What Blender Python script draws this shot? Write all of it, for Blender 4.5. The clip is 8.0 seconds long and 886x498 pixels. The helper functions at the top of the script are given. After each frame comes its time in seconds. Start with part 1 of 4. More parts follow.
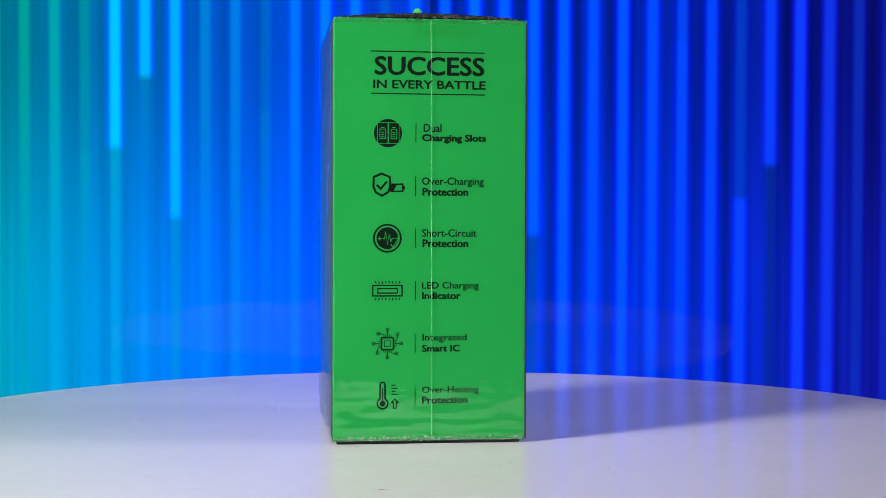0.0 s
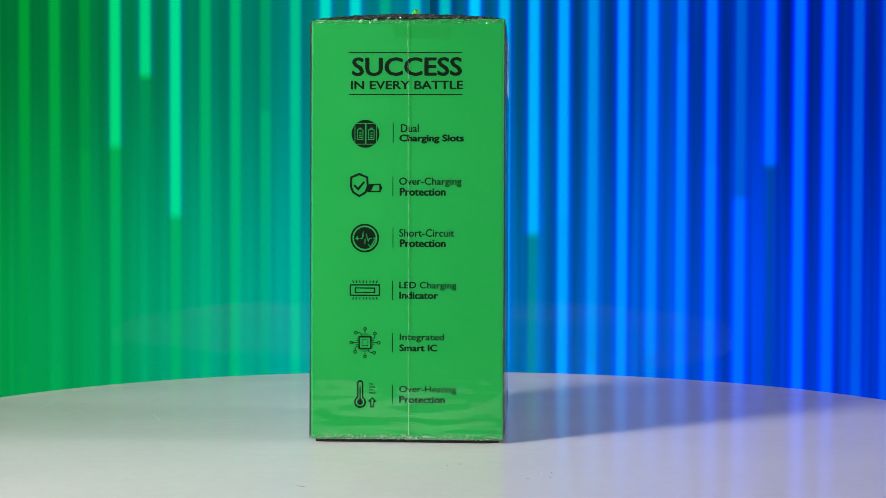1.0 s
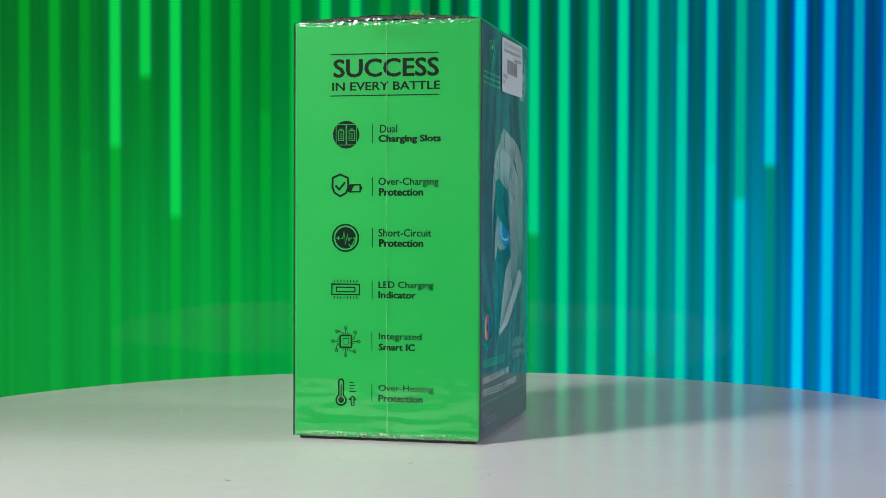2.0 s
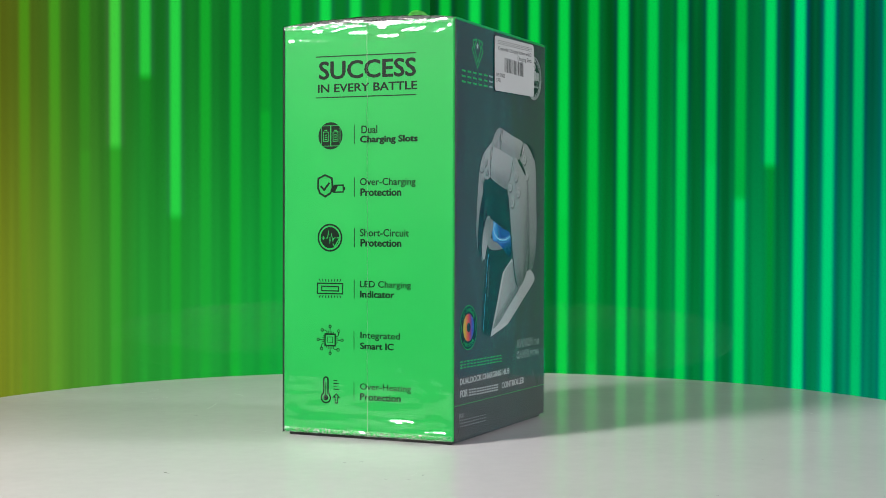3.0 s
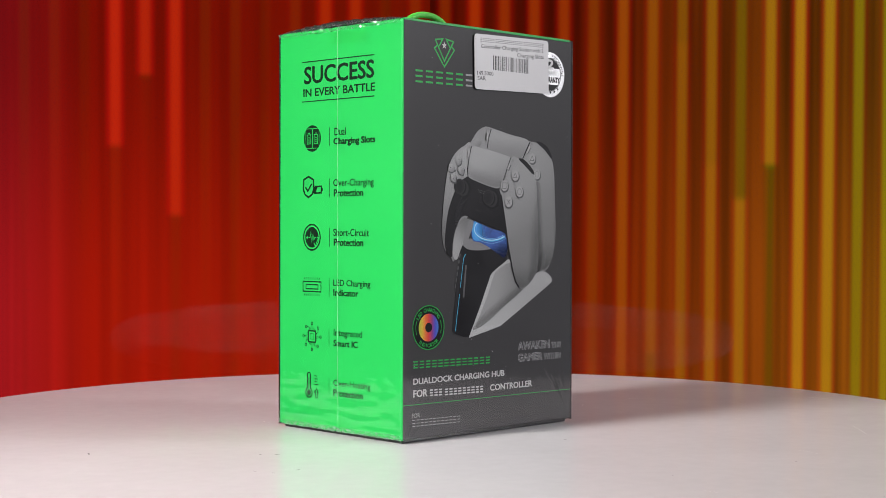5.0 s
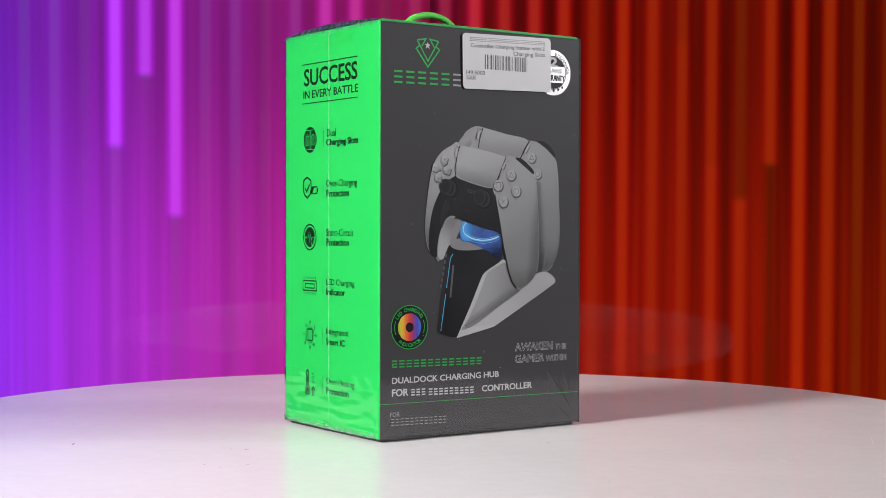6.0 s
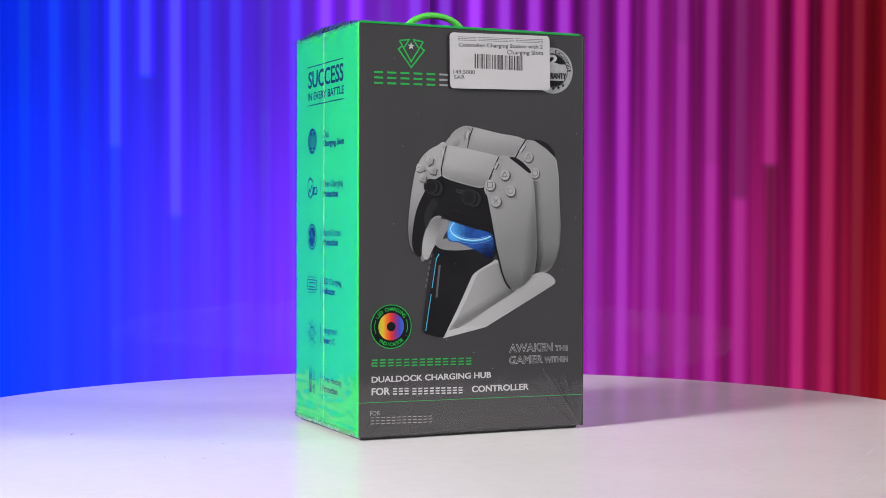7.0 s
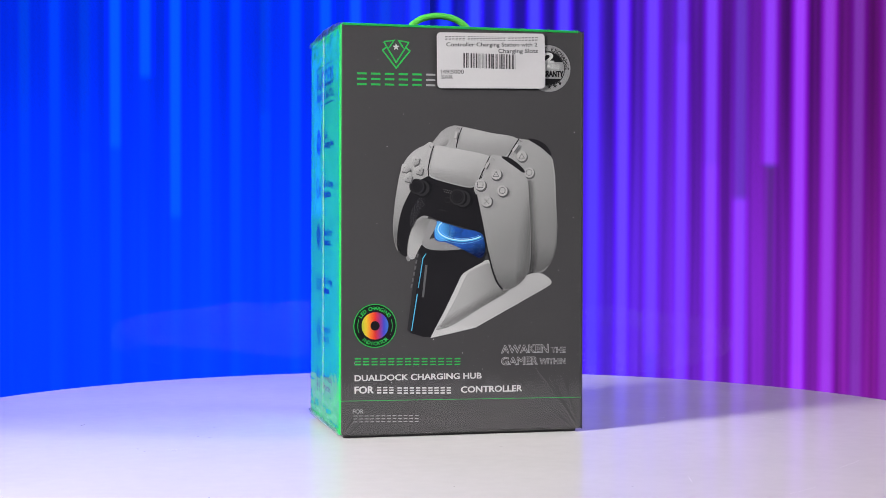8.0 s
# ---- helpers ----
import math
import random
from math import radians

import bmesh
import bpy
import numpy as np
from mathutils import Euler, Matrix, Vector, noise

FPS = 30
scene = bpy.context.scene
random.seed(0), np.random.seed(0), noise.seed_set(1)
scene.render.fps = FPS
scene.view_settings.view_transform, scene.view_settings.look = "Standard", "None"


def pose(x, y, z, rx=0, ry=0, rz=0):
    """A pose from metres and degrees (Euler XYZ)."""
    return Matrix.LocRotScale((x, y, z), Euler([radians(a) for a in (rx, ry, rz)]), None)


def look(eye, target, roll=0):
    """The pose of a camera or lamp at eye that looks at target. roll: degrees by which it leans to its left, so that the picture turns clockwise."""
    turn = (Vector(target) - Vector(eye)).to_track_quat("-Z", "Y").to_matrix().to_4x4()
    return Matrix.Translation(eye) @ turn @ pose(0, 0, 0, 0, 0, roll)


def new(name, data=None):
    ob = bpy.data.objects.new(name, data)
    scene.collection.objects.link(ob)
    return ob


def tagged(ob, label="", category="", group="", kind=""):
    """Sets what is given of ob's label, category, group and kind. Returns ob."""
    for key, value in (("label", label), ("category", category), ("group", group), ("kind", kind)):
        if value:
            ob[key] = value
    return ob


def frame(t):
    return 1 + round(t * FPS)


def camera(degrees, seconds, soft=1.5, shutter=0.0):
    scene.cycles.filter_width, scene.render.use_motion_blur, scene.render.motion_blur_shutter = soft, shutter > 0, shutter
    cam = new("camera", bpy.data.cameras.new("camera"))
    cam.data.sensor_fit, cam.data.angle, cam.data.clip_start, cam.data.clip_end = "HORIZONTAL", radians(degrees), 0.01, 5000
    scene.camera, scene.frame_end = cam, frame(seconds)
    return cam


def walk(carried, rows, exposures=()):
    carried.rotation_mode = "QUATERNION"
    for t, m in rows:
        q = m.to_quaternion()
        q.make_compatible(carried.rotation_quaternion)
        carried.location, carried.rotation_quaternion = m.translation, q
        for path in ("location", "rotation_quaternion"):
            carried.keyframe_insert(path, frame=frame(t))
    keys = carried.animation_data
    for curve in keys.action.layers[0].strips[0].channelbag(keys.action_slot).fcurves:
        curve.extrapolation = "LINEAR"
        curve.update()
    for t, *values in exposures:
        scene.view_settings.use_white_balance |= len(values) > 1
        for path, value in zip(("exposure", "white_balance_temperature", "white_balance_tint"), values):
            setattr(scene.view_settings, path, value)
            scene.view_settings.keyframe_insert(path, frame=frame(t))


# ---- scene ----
# ---- camera ----
cam = camera(33.09, 8.0, soft=0.5)
EYE = (0.0, -0.8048, 0.1070)
STAND = look(EYE, (0.0, -0.8048 + math.cos(radians(-0.866)), 0.1070 + math.sin(radians(-0.866))), 0.17)
walk(cam, [(0.0, STAND), (8.0, STAND)], [(0.0, 0.02), (1.0, -0.10), (1.5, -0.12), (3.0, 0.02), (3.5, 0.14), (4.5, 0.26), (6.0, 0.46), (6.5, 0.47), (8.0, 0.46)])

# ---- world and lamps ----
world = bpy.data.worlds.new("studio")
scene.world = world
world.use_nodes = True
world.node_tree.nodes["Background"].inputs["Color"].default_value = (0.5, 0.52, 0.56, 1)
world.node_tree.nodes["Background"].inputs["Strength"].default_value = 0.02


def area_lamp(name, eye, target, power, sx, sy, color, spread=180):
    data = bpy.data.lights.new(name, "AREA")
    data.spread = radians(spread)
    data.shape, data.size, data.size_y, data.energy, data.color = "RECTANGLE", sx, sy, power, color
    ob = new(name, data)
    ob.matrix_world = look(eye, target)
    return ob


KEY_EYE, FILL_EYE, TOP_EYE = (-0.76, -0.61, 0.60), (3.35, -0.35, 1.22), (0.1, -0.25, 1.95)
area_lamp("key_lamp", KEY_EYE, (0.0, -0.08, 0.03), 2.55, 0.20, 0.20, (1.0, 0.96, 0.95), 70)
area_lamp("fill_lamp", FILL_EYE, (0, 0, 0.10), 76, 0.6, 0.6, (0.98, 0.96, 1.0))
# weak overhead fill, added; it stands for no known ceiling fixture
area_lamp("overhead_fill", TOP_EYE, (0.1, -0.24, 0), 1.0, 1.1, 0.9, (1.0, 0.97, 0.96))

# ---- sizes, in metres ----
BOX_W, BOX_D, BOX_H = 0.1293, 0.0965, 0.210
AXIS = (0.06208, 0.03374)
DISC_R, DISC_T = 0.2965, 0.020
SCREEN_Y, LEAN, YAW = 0.357, 0.85, 1.6
TURN = [(0.0, 97.22), (0.5, 92.19), (1.0, 86.81), (1.5, 81.69), (1.7, 79.58), (2.8, 68.19), (3.0, 66.02), (3.5, 60.83), (4.0, 55.62), (4.5, 50.49),
        (4.7, 48.29), (6.0, 34.90), (6.5, 29.65), (7.0, 24.29), (7.5, 19.07), (8.0, 13.85)]


# ---- materials ----
def lin(r, g, b):
    f = lambda c: c / 255 / 12.92 if c <= 10 else ((c / 255 + 0.055) / 1.055) ** 2.4
    return (f(r), f(g), f(b), 1)


def bare(name):
    m = bpy.data.materials.new(name)
    m.use_nodes = True
    m.node_tree.nodes.clear()
    out = m.node_tree.nodes.new("ShaderNodeOutputMaterial")
    return m, m.node_tree, out


def nd(nt, kind, **values):
    n = nt.nodes.new("ShaderNode" + kind)
    for k, v in values.items():
        if k == "op":
            n.operation = v
        else:
            n.inputs[k.replace("_", " ")].default_value = v
    return n


def surface(name, color, rough=0.5, metal=0.0, vary=0.12, scale=60.0, bump=0.0, fine=600.0, coat=0.0, coat_rough=0.05, spec=0.5, stretch=(1, 1, 1)):
    """A painted, printed or moulded surface with variation at two scales and a fine relief."""
    m, nt, out = bare(name)
    b = nd(nt, "BsdfPrincipled", Roughness=rough, Metallic=metal)
    b.inputs["Specular IOR Level"].default_value = spec
    b.inputs["Coat Weight"].default_value = coat
    b.inputs["Coat Roughness"].default_value = coat_rough
    tc, mp = nd(nt, "TexCoord"), nd(nt, "Mapping", Scale=stretch)
    nt.links.new(tc.outputs["Object"], mp.inputs["Vector"])
    big, small = nd(nt, "TexNoise", Scale=scale, Detail=5.0), nd(nt, "TexNoise", Scale=fine, Detail=3.0)
    for n in (big, small):
        nt.links.new(mp.outputs["Vector"], n.inputs["Vector"])
    add = nd(nt, "Math", op="ADD")
    nt.links.new(big.outputs["Fac"], add.inputs[0])
    nt.links.new(small.outputs["Fac"], add.inputs[1])
    ramp = nd(nt, "MapRange")
    for k, v in (("From Min", 0.6), ("From Max", 1.4), ("To Min", 1 - vary), ("To Max", 1 + vary)):
        ramp.inputs[k].default_value = v
    nt.links.new(add.outputs[0], ramp.inputs["Value"])
    mix = nd(nt, "VectorMath", op="SCALE")
    mix.inputs[0].default_value = color[:3]
    nt.links.new(ramp.outputs["Result"], mix.inputs["Scale"])
    nt.links.new(mix.outputs["Vector"], b.inputs["Base Color"])
    if bump:
        bp = nd(nt, "Bump", Strength=bump, Distance=0.001)
        nt.links.new(small.outputs["Fac"], bp.inputs["Height"])
        nt.links.new(bp.outputs["Normal"], b.inputs["Normal"])
    rr = nd(nt, "MapRange")
    for k, v in (("From Min", 0.3), ("From Max", 0.7), ("To Min", rough * 0.85), ("To Max", min(1, rough * 1.15))):
        rr.inputs[k].default_value = v
    nt.links.new(big.outputs["Fac"], rr.inputs["Value"])
    nt.links.new(rr.outputs["Result"], b.inputs["Roughness"])
    nt.links.new(b.outputs[0], out.inputs["Surface"])
    return m


def glow(name, color, strength):
    m, nt, out = bare(name)
    e = nd(nt, "Emission", Color=color, Strength=strength)
    nt.links.new(e.outputs[0], out.inputs["Surface"])
    return m


GREEN = surface("green_card", (0.020, 0.43, 0.090, 1), 0.42, spec=0.25, vary=0.03, scale=25)
GREY_CARD = surface("grey_card", (0.070, 0.068, 0.071, 1), 0.45, spec=0.10, vary=0.05, scale=30)
TAPE = surface("taped_green_card", (0.020, 0.40, 0.075, 1), 0.35, spec=0.3, vary=0.03, scale=25)
BLACK_CARD = surface("black_card", (0.018, 0.018, 0.019, 1), 0.4, vary=0.1)
INK = surface("black_ink", (0.006, 0.017, 0.009, 1), 0.4, spec=0.15, vary=0.05)
INK_WHITE = surface("white_ink", (0.62, 0.62, 0.62, 1), 0.4, spec=0.15, vary=0.03)
INK_GREY = surface("grey_ink", (0.40, 0.40, 0.41, 1), 0.4, spec=0.15, vary=0.03)
INK_GREEN = surface("green_ink", (0.035, 0.50, 0.10, 1), 0.4, spec=0.15, vary=0.03)
INK_DARK = surface("dark_ink", (0.010, 0.010, 0.012, 1), 0.4, spec=0.15, vary=0.1)
FOIL = surface("silver_foil", (0.55, 0.55, 0.56, 1), 0.32, metal=0.6, vary=0.08, scale=90)
EMBOSS = surface("embossed_silver", (0.50, 0.50, 0.51, 1), 0.35, metal=0.15, vary=0.1, scale=200)
PAPER = surface("sticker_paper", (0.57, 0.565, 0.57, 1), 0.35, vary=0.02, scale=80)
PRINT = surface("thermal_print", (0.05, 0.05, 0.053, 1), 0.5, vary=0.15, fine=1500)
CORD = surface("green_cord", (0.09, 0.62, 0.06, 1), 0.6, vary=0.12, bump=0.6, fine=900)
TABLE = surface("white_laminate", (0.615, 0.597, 0.602, 1), 0.15, spec=0.078, vary=0.035, scale=11, fine=120)
RIM = surface("white_edge_band", (0.62, 0.60, 0.60, 1), 0.45, vary=0.05)
STEEL = surface("brushed_steel", (0.45, 0.45, 0.46, 1), 0.35, metal=1.0)
SCRATCH = surface("grey_scratch", (0.545, 0.53, 0.535, 1), 0.3, spec=0.08, vary=0.05)
SPECK = surface("dark_scuff", (0.10, 0.09, 0.09, 1), 0.7, vary=0.2)
WALL = surface("dark_studio_paint", (0.035, 0.036, 0.04, 1), 0.8, vary=0.1, scale=4, bump=0.1)
FLOOR = surface("dark_studio_floor", (0.05, 0.048, 0.046, 1), 0.6, vary=0.15, scale=3)
BEZEL = surface("black_plastic", (0.012, 0.012, 0.013, 1), 0.35, vary=0.08)
SHELL_C = surface("printed_mid_grey", (0.27, 0.265, 0.27, 1), 0.4, spec=0.15, vary=0.08, scale=30)
SHELL_D = surface("printed_shade_grey", (0.13, 0.13, 0.135, 1), 0.4, spec=0.15, vary=0.08, scale=30)
PANEL = surface("printed_black", (0.017, 0.016, 0.019, 1), 0.4, spec=0.15, vary=0.15, scale=60)
KEY_TONE = surface("printed_key_grey", (0.43, 0.425, 0.425, 1), 0.4, spec=0.15, vary=0.05, scale=60)
STICK = surface("printed_dark_grey", (0.032, 0.031, 0.034, 1), 0.4, spec=0.15, vary=0.15, scale=60)
CYAN = surface("printed_cyan", (0.10, 0.50, 0.75, 1), 0.4, spec=0.15, vary=0.05)


def film_material():
    m, nt, out = bare("clear_shrink_film")
    clear, gloss = nd(nt, "BsdfTransparent", Color=(0.97, 0.975, 0.97, 1)), nd(nt, "BsdfGlossy", Roughness=0.07)
    tc, mp = nd(nt, "TexCoord"), nd(nt, "Mapping", Scale=(1, 1, 2.2))
    n = nd(nt, "TexNoise", Scale=45.0, Detail=4.0, Distortion=0.6)
    bp, fr, mix = nd(nt, "Bump", Strength=0.05, Distance=0.002), nd(nt, "Fresnel", IOR=1.82), nd(nt, "MixShader")
    nt.links.new(tc.outputs["Object"], mp.inputs["Vector"])
    nt.links.new(mp.outputs["Vector"], n.inputs["Vector"])
    nt.links.new(n.outputs["Fac"], bp.inputs["Height"])
    for d in (gloss, fr):
        nt.links.new(bp.outputs["Normal"], d.inputs["Normal"])
    nt.links.new(fr.outputs[0], mix.inputs[0])
    nt.links.new(clear.outputs[0], mix.inputs[1])
    nt.links.new(gloss.outputs[0], mix.inputs[2])
    nt.links.new(mix.outputs[0], out.inputs["Surface"])
    return m


def glass_material():
    m, nt, out = bare("screen_glass")
    clear, gloss = nd(nt, "BsdfTransparent", Color=(1, 1, 1, 1)), nd(nt, "BsdfGlossy", Roughness=0.03)
    fr, mix = nd(nt, "Fresnel", IOR=1.24), nd(nt, "MixShader")
    nt.links.new(fr.outputs[0], mix.inputs[0])
    nt.links.new(clear.outputs[0], mix.inputs[1])
    nt.links.new(gloss.outputs[0], mix.inputs[2])
    nt.links.new(mix.outputs[0], out.inputs["Surface"])
    return m


FILM, GLASS = film_material(), glass_material()

# ---- the display's colour field: one long glowing sheet that slides behind the picture layer ----
PITCH = 0.023218
FIELD_W = 0.7141
HUES_A = [(-4.6, 0, 58, 275), (-3.50, 4, 57, 275), (-3.38, 36, 53, 262), (-3.29, 68, 49, 250), (-3.20, 92, 48, 240), (-3.08, 130, 47, 218), (-2.94, 146, 42, 182),
          (-2.82, 153, 37, 148), (-2.70, 156, 33, 122), (-2.60, 155, 27, 85), (-2.50, 150, 22, 25), (-2.39, 147, 21, 6), (-2.05, 133, 24, 2), (-1.84, 133, 32, 3)]
HUES_B = [(-1.69, 142, 64, 8), (-1.53, 156, 88, 12), (-1.42, 164, 112, 18), (-1.27, 142, 140, 28), (-1.15, 80, 152, 40), (-1.07, 38, 156, 46), (-0.92, 18, 168, 56), (-0.55, 4, 168, 60),
          (-0.36, 2, 172, 84), (-0.18, 0, 180, 134), (-0.03, 0, 180, 182), (0.09, 0, 164, 222), (0.22, 0, 128, 252), (0.38, 0, 94, 280), (0.62, 0, 74, 275), (0.82, 6, 57, 252), (1.0, 22, 34, 200)]
# light of the sheet by colour, and what the folds and the tubes let through
GAIN = (1.57, 1.85, 2.25)
FOLD_PASS = (1.48, 1.12, 1.12)
TUBE_PASS = (1.00, 0.96, 1.00)


def field_material(x0, x1):
    m, nt, out = bare("display_light")
    tc, sep, rng = nd(nt, "TexCoord"), nd(nt, "SeparateXYZ"), nd(nt, "MapRange")
    ramp, em = nt.nodes.new("ShaderNodeValToRGB"), nd(nt, "Emission", Strength=1.0)
    rng.inputs["From Min"].default_value, rng.inputs["From Max"].default_value = x0, x1
    rows = HUES_A + HUES_B
    while len(ramp.color_ramp.elements) < len(rows):
        ramp.color_ramp.elements.new(0.5)
    for el, (p, r, g, b) in zip(ramp.color_ramp.elements, rows):
        el.position = (p * FIELD_W - x0) / (x1 - x0)
    for el, (p, r, g, b) in zip(ramp.color_ramp.elements, rows):
        el.color = [c * k for c, k in zip(lin(r, g, b), GAIN)] + [1]
    nt.links.new(tc.outputs["Object"], sep.inputs[0])
    nt.links.new(sep.outputs["X"], rng.inputs["Value"])
    nt.links.new(rng.outputs["Result"], ramp.inputs["Fac"])
    nt.links.new(ramp.outputs["Color"], em.inputs["Color"])
    nt.links.new(em.outputs[0], out.inputs["Surface"])
    return m


def picture_material():
    """The still part of the picture: hanging light tubes between dim folds, as a filter before the colour field.
    Object colour: red the tube above its end, green below it, blue the end's height, alpha the folds' level."""
    m, nt, out = bare("picture_layer")
    L = nt.links.new

    def math_(op, a, b=None):
        n = nd(nt, "Math", op=op)
        for i, v in enumerate((a, b)):
            if v is None:
                continue
            if isinstance(v, (int, float)):
                n.inputs[i].default_value = v
            else:
                L(v, n.inputs[i])
        return n.outputs[0]

    def smooth(v, lo, hi, to0, to1):
        n = nd(nt, "MapRange")
        n.interpolation_type = "SMOOTHSTEP"
        for k, q in (("From Min", lo), ("From Max", hi), ("To Min", to0), ("To Max", to1)):
            n.inputs[k].default_value = q
        L(v, n.inputs["Value"])
        return n.outputs["Result"]

    tc, sep, info, csep = nd(nt, "TexCoord"), nd(nt, "SeparateXYZ"), nd(nt, "ObjectInfo"), nd(nt, "SeparateColor")
    L(tc.outputs["Object"], sep.inputs[0])
    L(info.outputs["Color"], csep.inputs[0])
    x, z = math_("DIVIDE", sep.outputs["X"], PITCH), sep.outputs["Z"]
    away = math_("ABSOLUTE", x)
    core, soft = smooth(away, 0.07, 0.27, 1, 0), smooth(away, 0.04, 0.42, 0.75, 0)
    above = smooth(math_("SUBTRACT", z, csep.outputs["Blue"]), -0.005, 0.005, 0, 1)
    level = math_("ADD", math_("MULTIPLY", above, csep.outputs["Red"]), math_("MULTIPLY", math_("SUBTRACT", 1.0, above), csep.outputs["Green"]))
    geo, mp, n1 = nd(nt, "NewGeometry"), nd(nt, "Mapping", Scale=(75, 0, 1.2)), nd(nt, "TexNoise", Scale=1.0, Detail=2.0)
    L(geo.outputs["Position"], mp.inputs["Vector"])
    L(mp.outputs["Vector"], n1.inputs["Vector"])
    swing = smooth(info.outputs["Alpha"], 0.20, 0.34, 0.9, 0.28)
    fold = math_("ADD", 1.0, math_("MULTIPLY", smooth(n1.outputs["Fac"], 0.3, 0.7, -0.48, 0.32), swing))
    rise = smooth(z, 0.02, 0.27, 1.2, 0.62)
    field = math_("MULTIPLY", math_("MULTIPLY", fold, rise), info.outputs["Alpha"])
    col, tr = nd(nt, "CombineColor"), nd(nt, "BsdfTransparent")
    # green light draws the tubes sharply; red and blue spill into the folds
    for k, name in enumerate(("Red", "Green", "Blue")):
        shape = core if name == "Green" else soft
        lit = level if name == "Green" else math_("MULTIPLY", level, level)
        dim = math_("MULTIPLY", field, FOLD_PASS[k])
        rest = math_("MULTIPLY", dim, math_("SUBTRACT", 1.0, shape))
        total = nd(nt, "Math", op="ADD")
        total.use_clamp = True
        L(rest, total.inputs[0])
        L(math_("MULTIPLY", shape, math_("MAXIMUM", math_("MULTIPLY", lit, TUBE_PASS[k]), math_("MULTIPLY", dim, 1.04))), total.inputs[1])
        L(total.outputs[0], col.inputs[name])
    L(col.outputs[0], tr.inputs["Color"])
    L(tr.outputs[0], out.inputs["Surface"])
    return m


PICTURE = picture_material()


# ---- mesh helpers ----
def to_mesh(name, bm, material):
    me = bpy.data.meshes.new(name)
    bm.normal_update()
    bm.to_mesh(me)
    bm.free()
    for mat in material if isinstance(material, (list, tuple)) else (material,):
        me.materials.append(mat)
    return me


def part(name, bm, material, parent=None, label="", at=None, smooth=False):
    me = to_mesh(name, bm, material)
    if smooth:
        for p in me.polygons:
            p.use_smooth = True
    ob = new(name, me)
    if parent:
        ob.parent = parent
    if at is not None:
        ob.matrix_basis = at
    return tagged(ob, label)


def block(x0, y0, z0, x1, y1, z1, bevel=0.0, segments=2, bm=None):
    fresh = bm is None
    bm = bm or bmesh.new()
    made = bmesh.ops.create_cube(bm, size=1, matrix=Matrix.Translation(((x0 + x1) / 2, (y0 + y1) / 2, (z0 + z1) / 2)) @ Matrix.Diagonal((x1 - x0, y1 - y0, z1 - z0, 1)))
    if bevel and fresh:
        bmesh.ops.bevel(bm, geom=bm.edges[:], offset=bevel, segments=segments, profile=0.5, affect="EDGES")
    return bm


def lathe(profile, steps=96, bm=None):
    """A solid turned about z from (radius, height) pairs."""
    bm = bm or bmesh.new()
    rings = []
    for r, z in profile:
        if r < 1e-6:
            rings.append([bm.verts.new((0, 0, z))])
        else:
            rings.append([bm.verts.new((r * math.cos(2 * math.pi * i / steps), r * math.sin(2 * math.pi * i / steps), z)) for i in range(steps)])
    for a, b in zip(rings, rings[1:]):
        for i in range(steps):
            j = (i + 1) % steps
            f = [a[i % len(a)], a[j % len(a)], b[j % len(b)], b[i % len(b)]]
            f = list(dict.fromkeys(f))
            if len(f) > 2:
                bm.faces.new(f)
    bmesh.ops.recalc_face_normals(bm, faces=bm.faces[:])
    return bm


MM = 0.001


def rounded(points, steps=5):
    """A closed smooth outline through the given corners."""
    n, out = len(points), []
    for i in range(n):
        p0, p1, p2, p3 = (Vector(points[(i + k) % n]) for k in (-1, 0, 1, 2))
        for s in range(steps):
            t = s / steps
            out.append(0.5 * (2 * p1 + (p2 - p0) * t + (2 * p0 - 5 * p1 + 4 * p2 - p3) * t * t + (3 * p1 - p0 - 3 * p2 + p3) * t ** 3))
    return out


def fill(bm, points, z=0.0):
    """A filled flat outline, in millimetres."""
    f = bm.faces.new([bm.verts.new((p[0] * MM, p[1] * MM, z * MM)) for p in points])
    f.normal_update()
    if f.normal.z < 0:
        f.normal_flip()
    bmesh.ops.triangulate(bm, faces=[f])
    return bm


def flat(points, soft=True):
    return fill(bmesh.new(), rounded(points) if soft else points)


def stroke(bm, points, w, closed=False):
    """A flat line of width w through points, in millimetres, with mitred corners."""
    pts = [Vector(p) for p in points]
    n, left, right = len(pts), [], []
    for i, p in enumerate(pts):
        a = pts[i - 1] if (i or closed) else None
        b = pts[(i + 1) % n] if (i < n - 1 or closed) else None
        d1 = (p - a).normalized() if a is not None else (b - p).normalized()
        d2 = (b - p).normalized() if b is not None else d1
        t = (d1 + d2)
        t = t.normalized() if t.length > 1e-6 else d1
        k = w / 2 / max(0.35, t.dot(d1))
        nrm = Vector((-t.y, t.x)) * k
        left.append(bm.verts.new((*((p + nrm) * MM), 0)))
        right.append(bm.verts.new((*((p - nrm) * MM), 0)))
    for i in range(n if closed else n - 1):
        j = (i + 1) % n
        bm.faces.new((right[i], right[j], left[j], left[i]))
    return bm


def arc(cx, cy, r, a0=0, a1=360, steps=40):
    return [(cx + r * math.cos(radians(a0 + (a1 - a0) * i / steps)), cy + r * math.sin(radians(a0 + (a1 - a0) * i / steps))) for i in range(steps + (a1 - a0 < 360))]


def dot(bm, cx, cy, r, steps=28):
    return fill(bm, arc(cx, cy, r, steps=steps))


